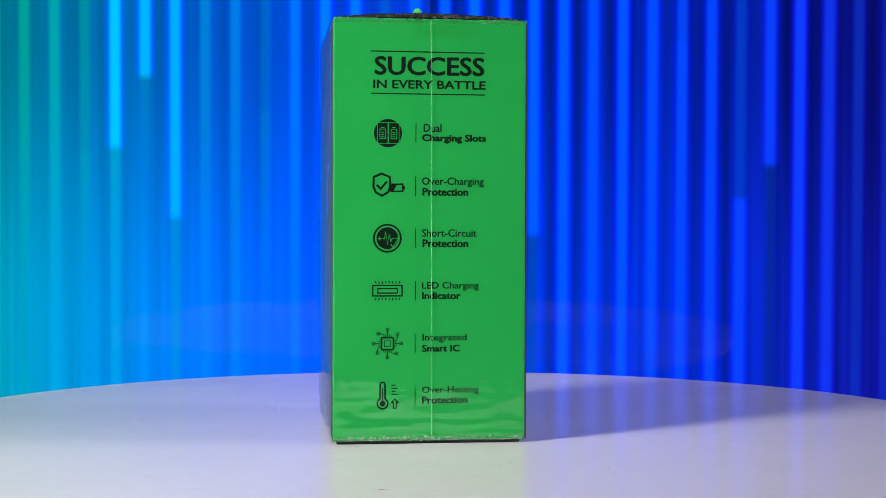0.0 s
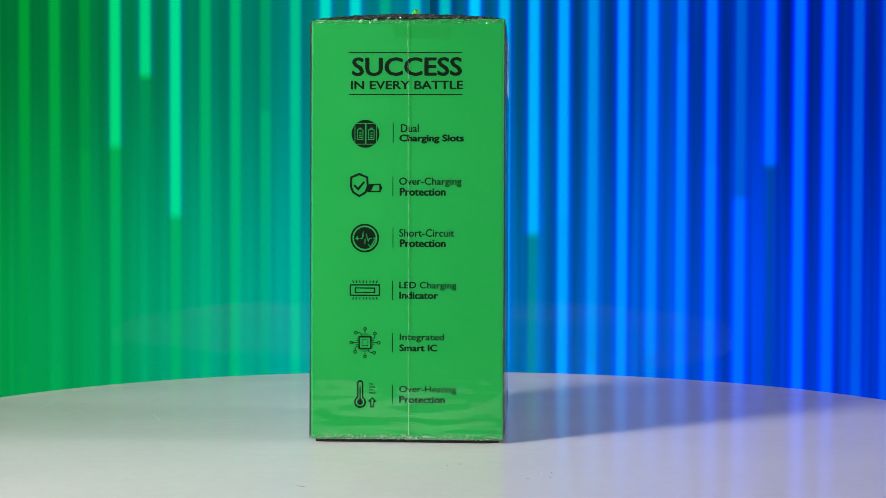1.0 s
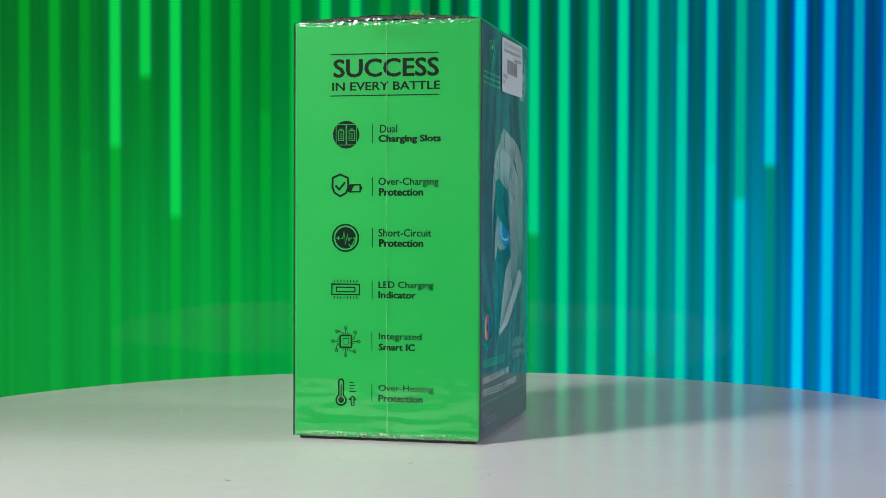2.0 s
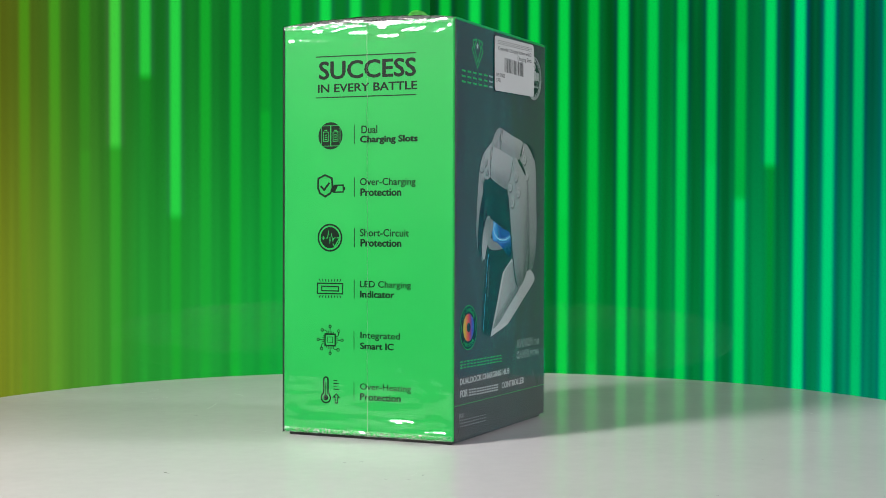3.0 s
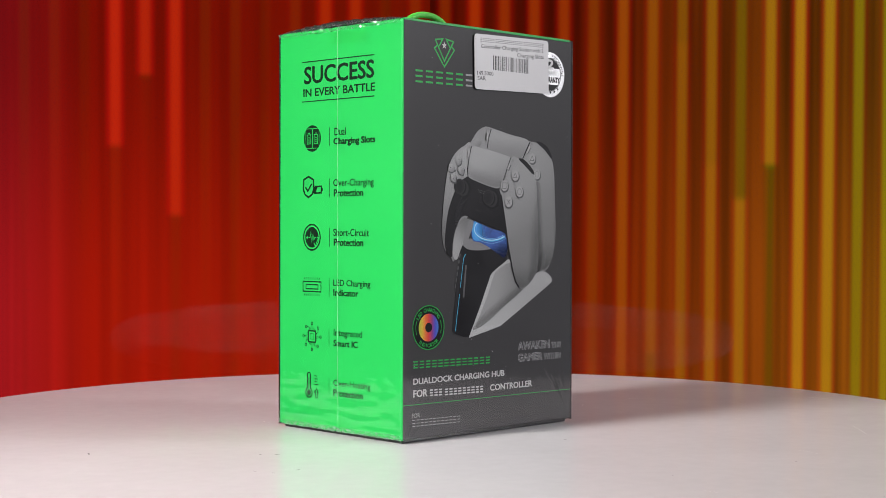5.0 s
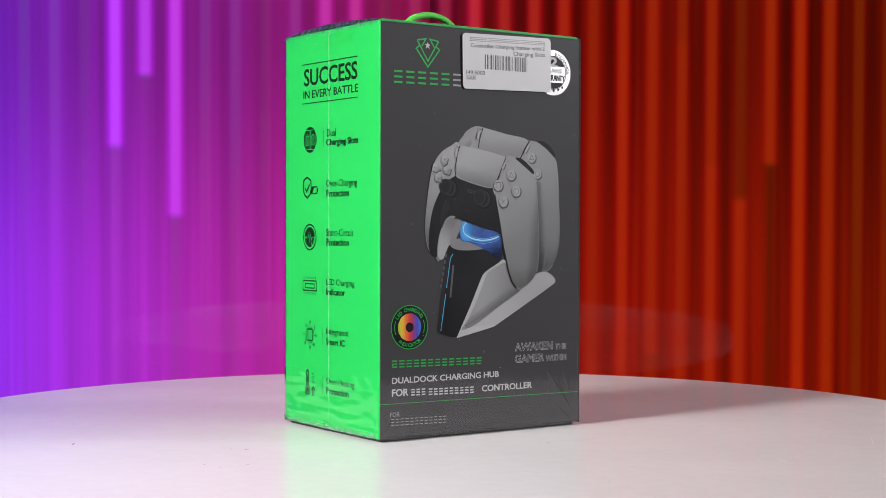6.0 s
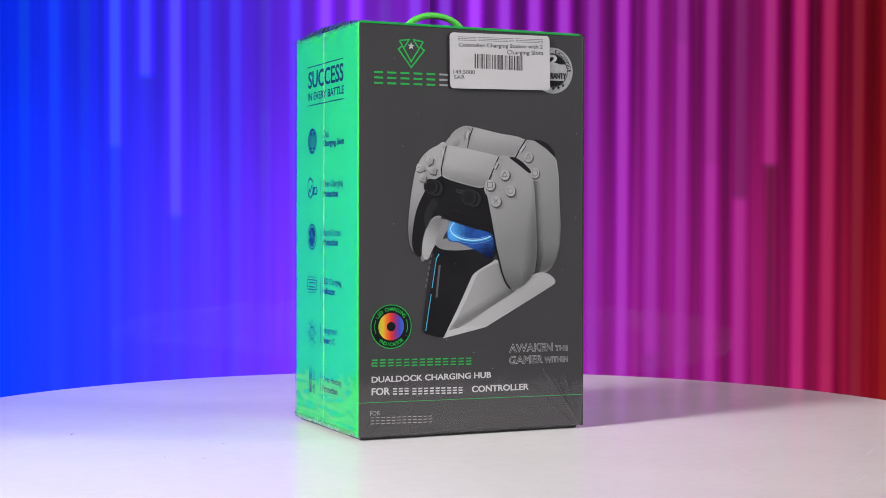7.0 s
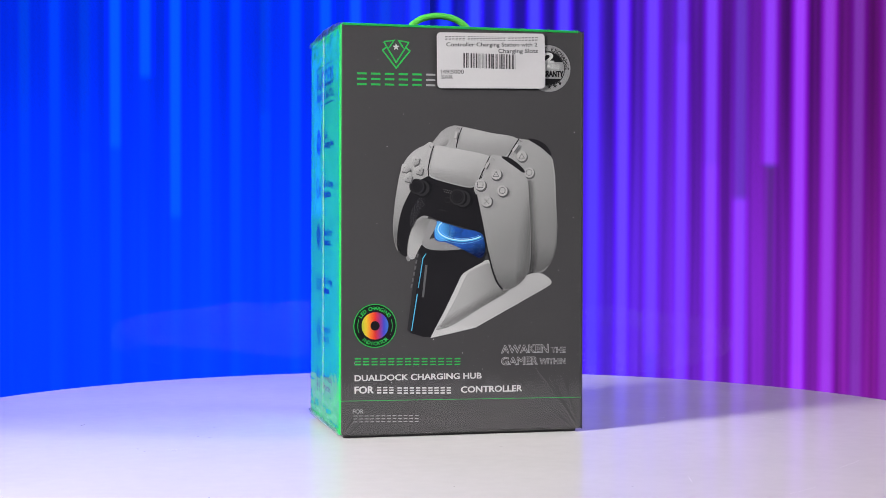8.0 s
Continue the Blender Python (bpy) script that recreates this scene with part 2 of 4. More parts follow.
def letters(body, weight=0.0):
    """The flat mesh of a line of writing, one unit high, as vertices and faces."""
    cu = bpy.data.curves.new("writing", "FONT")
    cu.body, cu.size, cu.offset, cu.resolution_u = body, 1.0, weight, 3
    ob = new("writing", cu)
    me = bpy.data.meshes.new_from_object(ob.evaluated_get(bpy.context.evaluated_depsgraph_get()))
    v = np.array([x.co[:2] for x in me.vertices])
    f = [tuple(p.vertices) for p in me.polygons]
    bpy.data.objects.remove(ob)
    bpy.data.curves.remove(cu)
    bpy.data.meshes.remove(me)
    return v, f


def writing(bm, body, x0, z0, x1, z1, weight=0.0, turn=0.0):
    """Lettering that fills the box x0, z0 to x1, z1, in millimetres; weight thickens the strokes, turn leans the line about its start."""
    v, f = letters(body)
    lo, hi = v.min(0), v.max(0)
    grow = weight * (z1 - z0) * 1.6
    co, si = math.cos(turn), math.sin(turn)
    shifts = [(0, 0)] if grow <= 0.01 else [(grow * math.cos(a), grow * 0.7 * math.sin(a)) for a in (k * math.pi / 3 for k in range(6))]
    for k, (dx, dz) in enumerate(shifts):
        q = (v - lo) / (hi - lo) * (x1 - x0 - 2 * grow, z1 - z0 - 1.4 * grow) + (grow + dx, 0.7 * grow + dz)
        vs = [bm.verts.new(((x0 + co * a - si * b) * MM, (z0 + si * a + co * b) * MM, k * 0.0000015)) for a, b in q]
        for face in f:
            bm.faces.new([vs[n] for n in face])
    return bm


def outline_writing(bm, body, x0, z0, x1, z1, w):
    """The outlines alone of a line of lettering, as thin lines of width w."""
    v, f = letters(body, 0.012)
    lo, hi = v.min(0), v.max(0)
    q = (v - lo) / (hi - lo) * (x1 - x0, z1 - z0) + (x0, z0)
    count = {}
    for face in f:
        for a, b in zip(face, face[1:] + face[:1]):
            key = (min(a, b), max(a, b))
            count[key] = count.get(key, 0) + 1
    for (a, b), c in count.items():
        d = Vector(q[b]) - Vector(q[a])
        if c == 1 and d.length > 1e-5:
            e = d.normalized() * w * 0.4
            stroke(bm, [Vector(q[a]) - e, Vector(q[b]) + e], w)
    return bm


def ring_writing(bm, body, cx, cy, r, size, mid, span, inward=False):
    """Lettering round a circle about the angle mid, spread over span degrees."""
    n = len(body)
    for i, ch in enumerate(body):
        if ch == " ":
            continue
        v, f = letters(ch, 0.02)
        a = mid + span * ((i + 0.5) / n - 0.5) * (1 if inward else -1)
        c = (v.min(0) + v.max(0)) / 2
        q = (v - (c[0], 0.36)) * size
        turn = radians(a + 90 if inward else a - 90)
        co, si = math.cos(turn), math.sin(turn)
        px, py = cx + r * math.cos(radians(a)), cy + r * math.sin(radians(a))
        vs = [bm.verts.new(((px + co * x - si * y) * MM, (py + si * x + co * y) * MM, 0)) for x, y in q]
        for face in f:
            bm.faces.new([vs[k] for k in face])
    return bm


# ---- studio: floor, walls, ceiling ----
X0, X1, Y0, Y1, Z0, Z1 = -4.2, 4.2, -3.0, 1.6, -0.75, 2.05
SCR_W, SCR_Z0, SCR_Z1 = 1.70, -0.045, 0.911


def structure(name, bm, material, label, category=""):
    return tagged(part(name, bm, material, None, label), "", category or name.split("_")[0], "", "structure")


structure("floor", block(X0, Y0, Z0 - 0.1, X1, Y1, Z0), FLOOR, "dark smooth studio floor")
structure("ceiling", block(X0, Y0, Z1, X1, Y1, Z1 + 0.1), WALL, "dark painted studio ceiling")
structure("wall_west", block(X0 - 0.1, Y0, Z0 - 0.1, X0, Y1, Z1 + 0.1), WALL, "dark painted studio wall")
structure("wall_east", block(X1, Y0, Z0 - 0.1, X1 + 0.1, Y1, Z1 + 0.1), WALL, "dark painted studio wall")
structure("wall_south", block(X0 - 0.1, Y0 - 0.1, Z0 - 0.1, X1 + 0.1, Y0, Z1 + 0.1), WALL, "dark painted studio wall")
structure("wall_north", block(X0 - 0.1, Y1, Z0 - 0.1, X1 + 0.1, Y1 + 0.1, Z1 + 0.1), WALL, "dark painted studio wall")

# ---- large display behind the table ----
LEANING = pose(0, SCREEN_Y, 0, LEAN, 0, YAW)


def display():
    tv = new("display_screen")
    tv.matrix_basis = LEANING
    tagged(tv, "large black-framed display showing hanging coloured light tubes", "screen")
    w, b = SCR_W / 2, 0.012
    for name, box in (("bezel", (-w - b, -0.006, SCR_Z0 - b, w + b, 0.05, SCR_Z0)), ("bezel", (-w - b, -0.006, SCR_Z1, w + b, 0.05, SCR_Z1 + b)),
                      ("bezel", (-w - b, -0.006, SCR_Z0, -w, 0.05, SCR_Z1)), ("bezel", (w, -0.006, SCR_Z0, w + b, 0.05, SCR_Z1))):
        part(name, block(*box, bevel=0.002), BEZEL, tv, "slim black frame")
    pane = part("glass_pane", block(-w, 0, SCR_Z0, w, 0.0002, SCR_Z1), GLASS, tv, "glossy dark glass front")
    pane.visible_shadow = False
    # picture strips, one for each light tube: level above the end, below it, the end's height in the picture
    tubes = {0: (.48, .50, 0), 1: (.54, .56, 0), 2: (.42, .48, 270), 3: (1.0, .60, 263), 4: (.95, .40, 140), 5: (1.0, .60, 385), 6: (.58, .60, 0), 7: (.62, .64, 0), 8: (.44, .54, 200),
             9: (.68, .66, 0), 17: (.86, .46, 415), 18: (.86, .82, 385), 19: (.72, .76, 0), 20: (.86, .84, 0), 21: (.78, .70, 625), 22: (.72, .78, 75), 23: (.78, .84, 290),
             24: (.56, .82, 350), 25: (.82, .34, 292), 26: (.90, .92, 0), 27: (.80, .82, 0), 28: (.62, .64, 0)}
    rnd = random.Random(4)
    bm = bmesh.new()
    bmesh.ops.create_grid(bm, x_segments=1, y_segments=1, size=0.5, matrix=Matrix.Translation((0, 0, (SCR_Z0 + SCR_Z1) / 2)) @ pose(0, 0, 0, 90) @ Matrix.Diagonal((PITCH, SCR_Z1 - SCR_Z0, 1, 1)))
    me = to_mesh("picture_strip", bm, PICTURE)
    for i in range(-24, 56):
        x = -0.3240 + 0.023218 * i
        if abs(x) + PITCH / 2 > w:
            continue
        up, low, end = tubes.get(i, (rnd.uniform(.45, .95), rnd.uniform(.45, .95), rnd.choice((0, 0, 200, 400))))
        strip = new("picture_strip", me)
        strip.parent = tv
        strip.matrix_basis = pose(x, 0.005, 0)
        strip.color = (up, low, 0.1070 + (401 - end) * 0.0004422 if end else -0.3, 0.35 if i < 14 else (0.205 if i < 26 else 0.19))
    # stand
    part("stand_column", block(-0.12, 0.052, Z0 + 0.03, 0.12, 0.10, 0.30, bevel=0.008), BEZEL, tv)
    part("stand_foot", block(-0.5, -0.05, Z0 + 0.012, 0.5, 0.40, Z0 + 0.04, bevel=0.008), BEZEL, tv)
    return tv


display()

# added unseen partition with an opening, blocking stray light from the sheet behind it
P0, P1 = 0.006, 0.026
OW = SCR_W / 2 + 0.014
for name, box, words in (("partition_west", (X0 + 0.05, P0, Z0, -OW, P1, Z1), "beside"), ("partition_east", (OW, P0, Z0, X1 - 0.05, P1, Z1), "beside"), ("partition_top", (-OW, P0, SCR_Z1 + 0.02, OW, P1, Z1), "above")):
    structure(name, block(*box), WALL, "dark painted partition %s the display" % words).matrix_basis = pose(0, SCREEN_Y, 0, 0, 0, YAW)

S0, S1 = -4.75 * FIELD_W, 1.75 * FIELD_W
sheet_bm = block(S0, 0, SCR_Z0 - 0.005, S1, 0.004, SCR_Z1 + 0.004)
light_sheet = tagged(part("light_sheet", sheet_bm, field_material(S0, S1)), "glowing rainbow colour field sliding behind the display glass", "light panel")

# ---- round table that turns ----
table = new("turning_table")
tagged(table, "round white laminate tabletop turning slowly on a steel pedestal", "table")
GAP = 0.0013
R, T = (0.8048 + DISC_R) * (0.107 + GAP) / 0.107 - 0.8048, DISC_T
part("tabletop", lathe([(0, 0), (R - 0.0025, 0), (R - 0.0008, -0.0008), (R, -0.0026), (R, -T + 0.0026), (R - 0.0025, -T), (0, -T)], 192), TABLE, table, "white slightly glossy scuffed laminate top", pose(0, 0, -GAP))
part("edge_band", lathe([(R + 0.0006, -0.003), (R + 0.0006, -T + 0.003), (R - 0.004, -T + 0.003), (R - 0.004, -0.003), (R + 0.0006, -0.003)], 192), RIM, table, "white plastic edge band", pose(0, 0, -GAP))
part("pedestal", lathe([(0.0, -T - GAP), (0.09, -T - GAP), (0.09, -T - 0.012), (0.032, -T - 0.03), (0.03, Z0 + 0.06), (0.05, Z0 + 0.03), (0.0, Z0 + 0.03)], 48), STEEL, table, "brushed steel column", smooth=True)
part("foot_plate", lathe([(0, Z0 + 0.03), (0.19, Z0 + 0.018), (0.20, Z0 + 0.01), (0.20, Z0), (0, Z0)], 72), STEEL, table, "round steel foot plate", smooth=True)


def scuff(x, y, long, wide, turn):
    bm = bmesh.new()
    rnd = random.Random(int(x * 1000 + y * 77))
    pts = [(long / 2 * math.cos(a) * rnd.uniform(.7, 1.1), wide / 2 * math.sin(a) * rnd.uniform(.6, 1.2)) for a in (k * math.pi / 6 for k in range(12))]
    fill(bm, pts)
    part("scuff_mark", bm, SPECK, table, "small dark scuff", pose(x, y, 0.00006 - GAP, 0, 0, turn))


scuff(-0.1889, 0.0484, 5.5, 1.2, -116.945)
scuff(-0.1316, -0.0095, 1.6, 1.2, -86.9452)
scuff(-0.1633, -0.0460, 2.2, 0.9, -76.9452)
scuff(-0.0179, 0.1460, 2.5, 0.8, -66.9452)
scuff(-0.1260, -0.0152, 3, 1, -50.8311)
scuff(-0.1605, -0.0556, 2, 1, -60.8311)
scuff(-0.1472, -0.0564, 2.5, 0.9, 6.31407)
scuff(0.0104, -0.0779, 2, 0.8, -13.6859)

rnd = random.Random(31)
for k in range(16):
    a, r = rnd.uniform(0, 6.28), 0.09 + 0.19 * rnd.random() ** 0.7
    bend, n = rnd.uniform(-0.25, 0.25), 9
    run = [((q / n - 0.5) * rnd.uniform(14, 16) * (0.5 + k % 4 * 0.5), bend * (q - n / 2) ** 2 * 0.12 + rnd.uniform(-0.12, 0.12)) for q in range(n + 1)]
    part("scratch", stroke(bmesh.new(), run, rnd.uniform(0.10, 0.22)), SCRATCH, table, "faint grey scratch", pose(r * math.cos(a), r * math.sin(a), 0.00005 - GAP, 0, 0, rnd.uniform(0, 180)))
for k in range(5):
    a, r = rnd.uniform(0, 6.28), 0.09 + 0.19 * rnd.random() ** 0.7
    scuff(r * math.cos(a), r * math.sin(a), rnd.uniform(0.5, 1.3), rnd.uniform(0.4, 0.9), rnd.uniform(0, 180))

# ---- boxed charger in shrink film ----
carton = new("product_box")
tagged(carton, "green and grey cardboard product box in clear shrink film", "box")
SHIFT = Matrix.Translation((-AXIS[0], -AXIS[1], 0.0001))
FRONT = SHIFT @ Matrix(((1, 0, 0, 0), (0, 0, -1, 0), (0, 1, 0, 0), (0, 0, 0, 1)))
SIDE = SHIFT @ Matrix(((0, 0, -1, 0), (-1, 0, 0, 0), (0, 1, 0, 0), (0, 0, 0, 1)))


def carton_body():
    # inset bottom coloured black, standing for the shadow gap above the table
    part("bottom_flap", block(0.0022, 0.0022, -GAP, BOX_W - 0.0022, BOX_D - 0.0022, 0.002, bevel=0.0004), BLACK_CARD, carton, "inset bottom, blackened for the shadow gap under the box", SHIFT)
    bm = block(0, 0, 0.0003, BOX_W, BOX_D, BOX_H, bevel=0.0011, segments=3)
    for f in bm.faces:
        n, c = f.normal, f.calc_center_median()
        if n.y < -0.9 or n.y > 0.9:
            f.material_index = 1
        elif n.x > 0.05:
            f.material_index = 1
        elif n.x < -0.2 or n.z > 0.15:
            f.material_index = 0
        else:
            f.material_index = 2
    part("carton", bm, (GREEN, GREY_CARD, BLACK_CARD), carton, "green and dark grey printed card", SHIFT)
    # arched top flap
    bm = bmesh.new()
    nx, ny = 24, 16
    rows = []
    for j in range(ny + 1):
        rows.append([])
        for i in range(nx + 1):
            u, v = i / nx, j / ny
            lift = 0.0004 + 0.0030 * (math.sin(math.pi * v) ** 0.6 if 0 < v < 1 else 0) * (0.75 + 0.25 * math.sin(math.pi * u))
            rows[-1].append(bm.verts.new((0.001 + u * (BOX_W - 0.002), 0.001 + v * (BOX_D - 0.002), BOX_H - 0.0003 + lift)))
    for a, b in zip(rows, rows[1:]):
        for i in range(nx):
            bm.faces.new((a[i], a[i + 1], b[i + 1], b[i]))
    geo = bmesh.ops.extrude_face_region(bm, geom=bm.faces[:])
    bmesh.ops.translate(bm, vec=(0, 0, -0.0016), verts=[g for g in geo["geom"] if isinstance(g, bmesh.types.BMVert)])
    bmesh.ops.recalc_face_normals(bm, faces=bm.faces[:])
    part("top_flap", bm, BLACK_CARD, carton, "dark arched card top flap", SHIFT, smooth=False)
    part("front_edge", block(0.0012, -0.00025, BOX_H - 0.0011, BOX_W - 0.0025, 0.0012, BOX_H + 0.0002, bevel=0.0002), GREEN, carton, "thin green folded edge", SHIFT)


def tube(points, r, sides=12):
    bm = bmesh.new()
    rings = []
    for i, p in enumerate(points):
        p = Vector(p)
        d = (Vector(points[min(i + 1, len(points) - 1)]) - Vector(points[max(i - 1, 0)])).normalized()
        s = d.cross(Vector((0, 1, 0))).normalized()
        rings.append([bm.verts.new(p + r * (math.cos(2 * math.pi * k / sides) * s + math.sin(2 * math.pi * k / sides) * Vector((0, 1, 0)))) for k in range(sides)])
    for a, b in zip(rings, rings[1:]):
        for k in range(sides):
            bm.faces.new((a[k], a[(k + 1) % sides], b[(k + 1) % sides], b[k]))
    bmesh.ops.recalc_face_normals(bm, faces=bm.faces[:])
    return bm


carton_body()
cx, cy = BOX_W / 2 - 0.0015, BOX_D / 2
part("cord_handle", tube([(cx + 0.0185 * math.cos(a), cy, BOX_H - 0.003 + 0.0152 * math.sin(a) ** 0.8) for a in (math.pi * k / 28 for k in range(29))], 0.0018), CORD, carton, "bright green woven cord loop", SHIFT, smooth=True)


def ink(name, bm, material, parent, face, z=0.05, label=""):
    """A printed piece on a face of the box, z millimetres proud of it."""
    return part(name, bm, material, parent, label, face @ Matrix.Translation((0, 0, z * MM)))


# green side: headline and six features
def headline():
    a, b, c, d = [(-77.7, 193.5), (-21.0, 193.3), (-77.7, 172.6), (-20.9, 172.5)]
    bm = stroke(bmesh.new(), [a, b], 0.55)
    ob = ink("headline", bm, INK, carton, SIDE, 0.05, "black printed headline between two rules")
    ink("rule", stroke(bmesh.new(), [c, d], 0.55), INK, ob, Matrix(), 0.0)
    (x0, z0), (x1, z1) = [(-76.0, 181.7), (-21.0, 191.1)]
    ink("lettering", writing(bmesh.new(), "SUCCESS", x0, z0, x1, z1, 0.025), INK, ob, Matrix(), 0.0)
    (x0, z0), (x1, z1) = [(-76.6, 175.1), (-20.4, 179.4)]
    ink("lettering", writing(bmesh.new(), "IN EVERY BATTLE", x0, z0, x1, z1, 0.025), INK, ob, Matrix(), 0.0)


headline()


def feature(thin, bold, bar, box_thin, box_bold):
    ob = ink("feature_text", stroke(bmesh.new(), bar, 0.38), INK, carton, SIDE, 0.05, "black printed feature text beside a rule")
    for body, box, wt in ((thin, box_thin, 0.012), (bold, box_bold, 0.034)):
        (x0, z0), (x1, z1) = box
        ink("lettering", writing(bmesh.new(), body, x0, z0, x1, z1, wt), INK, ob, Matrix(), 0.0)


feature("Dual", "Charging Slots", [(-55.3, 158.3), (-55.3, 148.5)], [(-51.5, 153.8), (-42.5, 157.8)], [(-52.3, 148.1), (-20.0, 152.7)])
feature("Over-Charging", "Protection", [(-55.4, 131.7), (-55.4, 121.8)], [(-52.3, 126.4), (-21.1, 131.3)], [(-52.0, 122.1), (-29.0, 126.1)])
feature("Short-Circuit", "Protection", [(-55.3, 106.1), (-55.3, 96.2)], [(-52.2, 101.7), (-24.7, 105.6)], [(-51.9, 96.5), (-28.9, 100.5)])
feature("LED Charging", "Indicator", [(-55.4, 79.8), (-55.4, 70.1)], [(-52.1, 74.9), (-23.5, 79.3)], [(-52.1, 70.7), (-32.6, 74.3)])
feature("Integrated", "Smart IC", [(-55.5, 53.7), (-55.4, 44.0)], [(-51.8, 49.0), (-29.6, 53.4)], [(-52.0, 44.5), (-33.0, 48.0)])
feature("Over-Heating", "Protection", [(-55.4, 27.7), (-55.4, 18.2)], [(-52.0, 23.0), (-23.3, 27.3)], [(-52.0, 18.6), (-29.0, 22.3)])


def icon(bm, label):
    return ink("feature_icon", bm, INK, carton, SIDE, 0.05, label)


def knock(name, bm, parent):
    """A green piece left blank inside a dark icon."""
    return ink(name, bm, GREEN, parent, Matrix(), 0.03)


def icons():
    MMPX = 0.2795
    # charging slots
    (x, z), = [(-69.2, 153.0)]
    ob = icon(dot(bmesh.new(), x, z, 25 * MMPX), "round black icon with two charging slots")
    for dx in (-9.5, 10.5):
        bx = x + dx * MMPX
        w, h = 9.3 * MMPX, 18.5 * MMPX
        knock("slot_outline", stroke(bmesh.new(), [(bx - w, z - h), (bx + w, z - h), (bx + w, z + h), (bx - w, z + h)], 0.30, True), ob)
        w, h = 5 * MMPX, 8.5 * MMPX
        bm = stroke(bmesh.new(), [(bx - w, z - h - .4), (bx + w, z - h - .4), (bx + w, z + h - .4), (bx - w, z + h - .4)], 0.34, True)
        for k in (-5, -1, 3):
            stroke(bm, [(bx - 2.6 * MMPX, z + k * MMPX - .4), (bx + 2.6 * MMPX, z + k * MMPX - .4)], 0.4)
        stroke(bm, [(bx - 3 * MMPX, z + 10 * MMPX), (bx + 3 * MMPX, z + 10 * MMPX)], 0.4)
        knock("battery", bm, ob)
    # shield
    a = [(-72.3, 133.0), (-68.3, 131.3), (-68.0, 126.6), (-69.1, 123.8), (-72.2, 122.0), (-75.3, 123.8), (-76.4, 126.5), (-76.2, 131.3)]
    bm = stroke(bmesh.new(), a, 1.05, True)
    stroke(bm, [(-74.8, 127.4), (-72.8, 125.4), (-69.7, 129.1)], 1.05)
    ob = icon(bm, "black shield and battery icon")
    bm = stroke(bmesh.new(), [(-67.2, 127.7), (-61.8, 127.8), (-61.8, 124.3), (-67.7, 124.2)], 0.75)
    fill(bm, [(-67.5, 127.7), (-64.7, 127.7), (-66.6, 124.1), (-68.3, 124.1)])
    fill(bm, [(-61.8, 126.9), (-60.7, 126.9), (-60.7, 125.1), (-61.8, 125.1)])
    ink("battery", bm, INK, ob, Matrix(), 0.0)
    # pulse
    (x, z), = [(-69.4, 101.0)]
    ob = icon(stroke(bmesh.new(), arc(x, z, 24 * MMPX), 3.2 * MMPX, True), "round black pulse icon with a tick")
    ink("disc", dot(bmesh.new(), x, z, 19.5 * MMPX), INK, ob, Matrix(), 0.0)
    bm = stroke(bmesh.new(), [(-71.6, 100.8), (-70.8, 100.8), (-70.2, 104.2), (-69.4, 98.0), (-68.5, 102.8), (-67.7, 99.4), (-67.1, 100.8), (-66.0, 100.9)], 0.42)
    stroke(bm, [(-74.1, 100.8), (-72.2, 100.8)], 0.5), stroke(bm, [(-73.2, 101.8), (-73.2, 99.9)], 0.5), stroke(bm, [(-65.4, 100.9), (-63.8, 101.1)], 0.5)
    stroke(bm, [(-67.7, 98.0), (-66.6, 96.4), (-64.6, 99.7), (-63.5, 101.4)], 0.5)
    knock("pulse_line", bm, ob)
    # light bar
    bm = stroke(bmesh.new(), [(-76.6, 77.6), (-62.0, 77.6), (-62.0, 72.4), (-76.6, 72.4)], 0.65, True)
    stroke(bm, [(-74.1, 76.1), (-64.4, 76.0), (-64.4, 73.8), (-74.1, 73.8)], 0.6, True)
    ob = icon(bm, "black light bar icon with rays")
    for k in range(8):
        t = k / 7 - 0.5
        for s in (1, -1):
            (x, z), = [(-69.3, 75.0)]
            z += s * 12.6 * MMPX
            x += t * 40 * MMPX
            ink("ray", stroke(bmesh.new(), [(x, z), (x + t * 5 * MMPX, z + s * 4.8 * MMPX)], 0.45), INK, ob, Matrix(), 0.0)
    # chip
    (x, z), = [(-69.2, 48.7)]
    q = 10.5 * MMPX
    bm = stroke(bmesh.new(), [(x - q, z - q), (x + q, z - q), (x + q, z + q), (x - q, z + q)], 0.75, True)
    q = 5.2 * MMPX
    stroke(bm, [(x - q, z - q), (x + q, z - q), (x + q, z + q), (x - q, z + q)], 0.25, True)
    ob = icon(bm, "black circuit chip icon")
    for k in range(4):
        co, si = math.cos(k * math.pi / 2), math.sin(k * math.pi / 2)
        at = lambda u, v: (x + (co * u - si * v) * MMPX, z + (si * u + co * v) * MMPX)
        bm = stroke(bmesh.new(), [at(12, 0), at(22, 0)], 0.42)
        stroke(bm, arc(*at(24.7, 0), 2.4 * MMPX, steps=16), 0.45, True)
        stroke(bm, [at(11, 6.5), at(15, 6.5), at(17.5, 9.5), at(17.5, 13.5)], 0.38)
        stroke(bm, arc(*at(17.8, 16.5), 2.5 * MMPX, steps=16), 0.45, True)
        stroke(bm, [at(12, 3.6), at(16.5, 3.6)], 0.36), stroke(bm, [at(12, -3.6), at(16.5, -3.6)], 0.36)
        stroke(bm, [at(12, -7), at(14.5, -7)], 0.36)
        ink("circuit_trace", bm, INK, ob, Matrix(), 0.0)
    # thermometer
    (x, z), = [(-71.6, 19.0)]
    top, = [(-71.6, 28.3)]
    r, q = 4.4 * MMPX, 9.3 * MMPX
    a = math.degrees(math.acos(r / q))
    pts = arc(x, z, q, 180 - a, 360 + a, 30) + arc(x, top[1], r, 0, 180, 12)
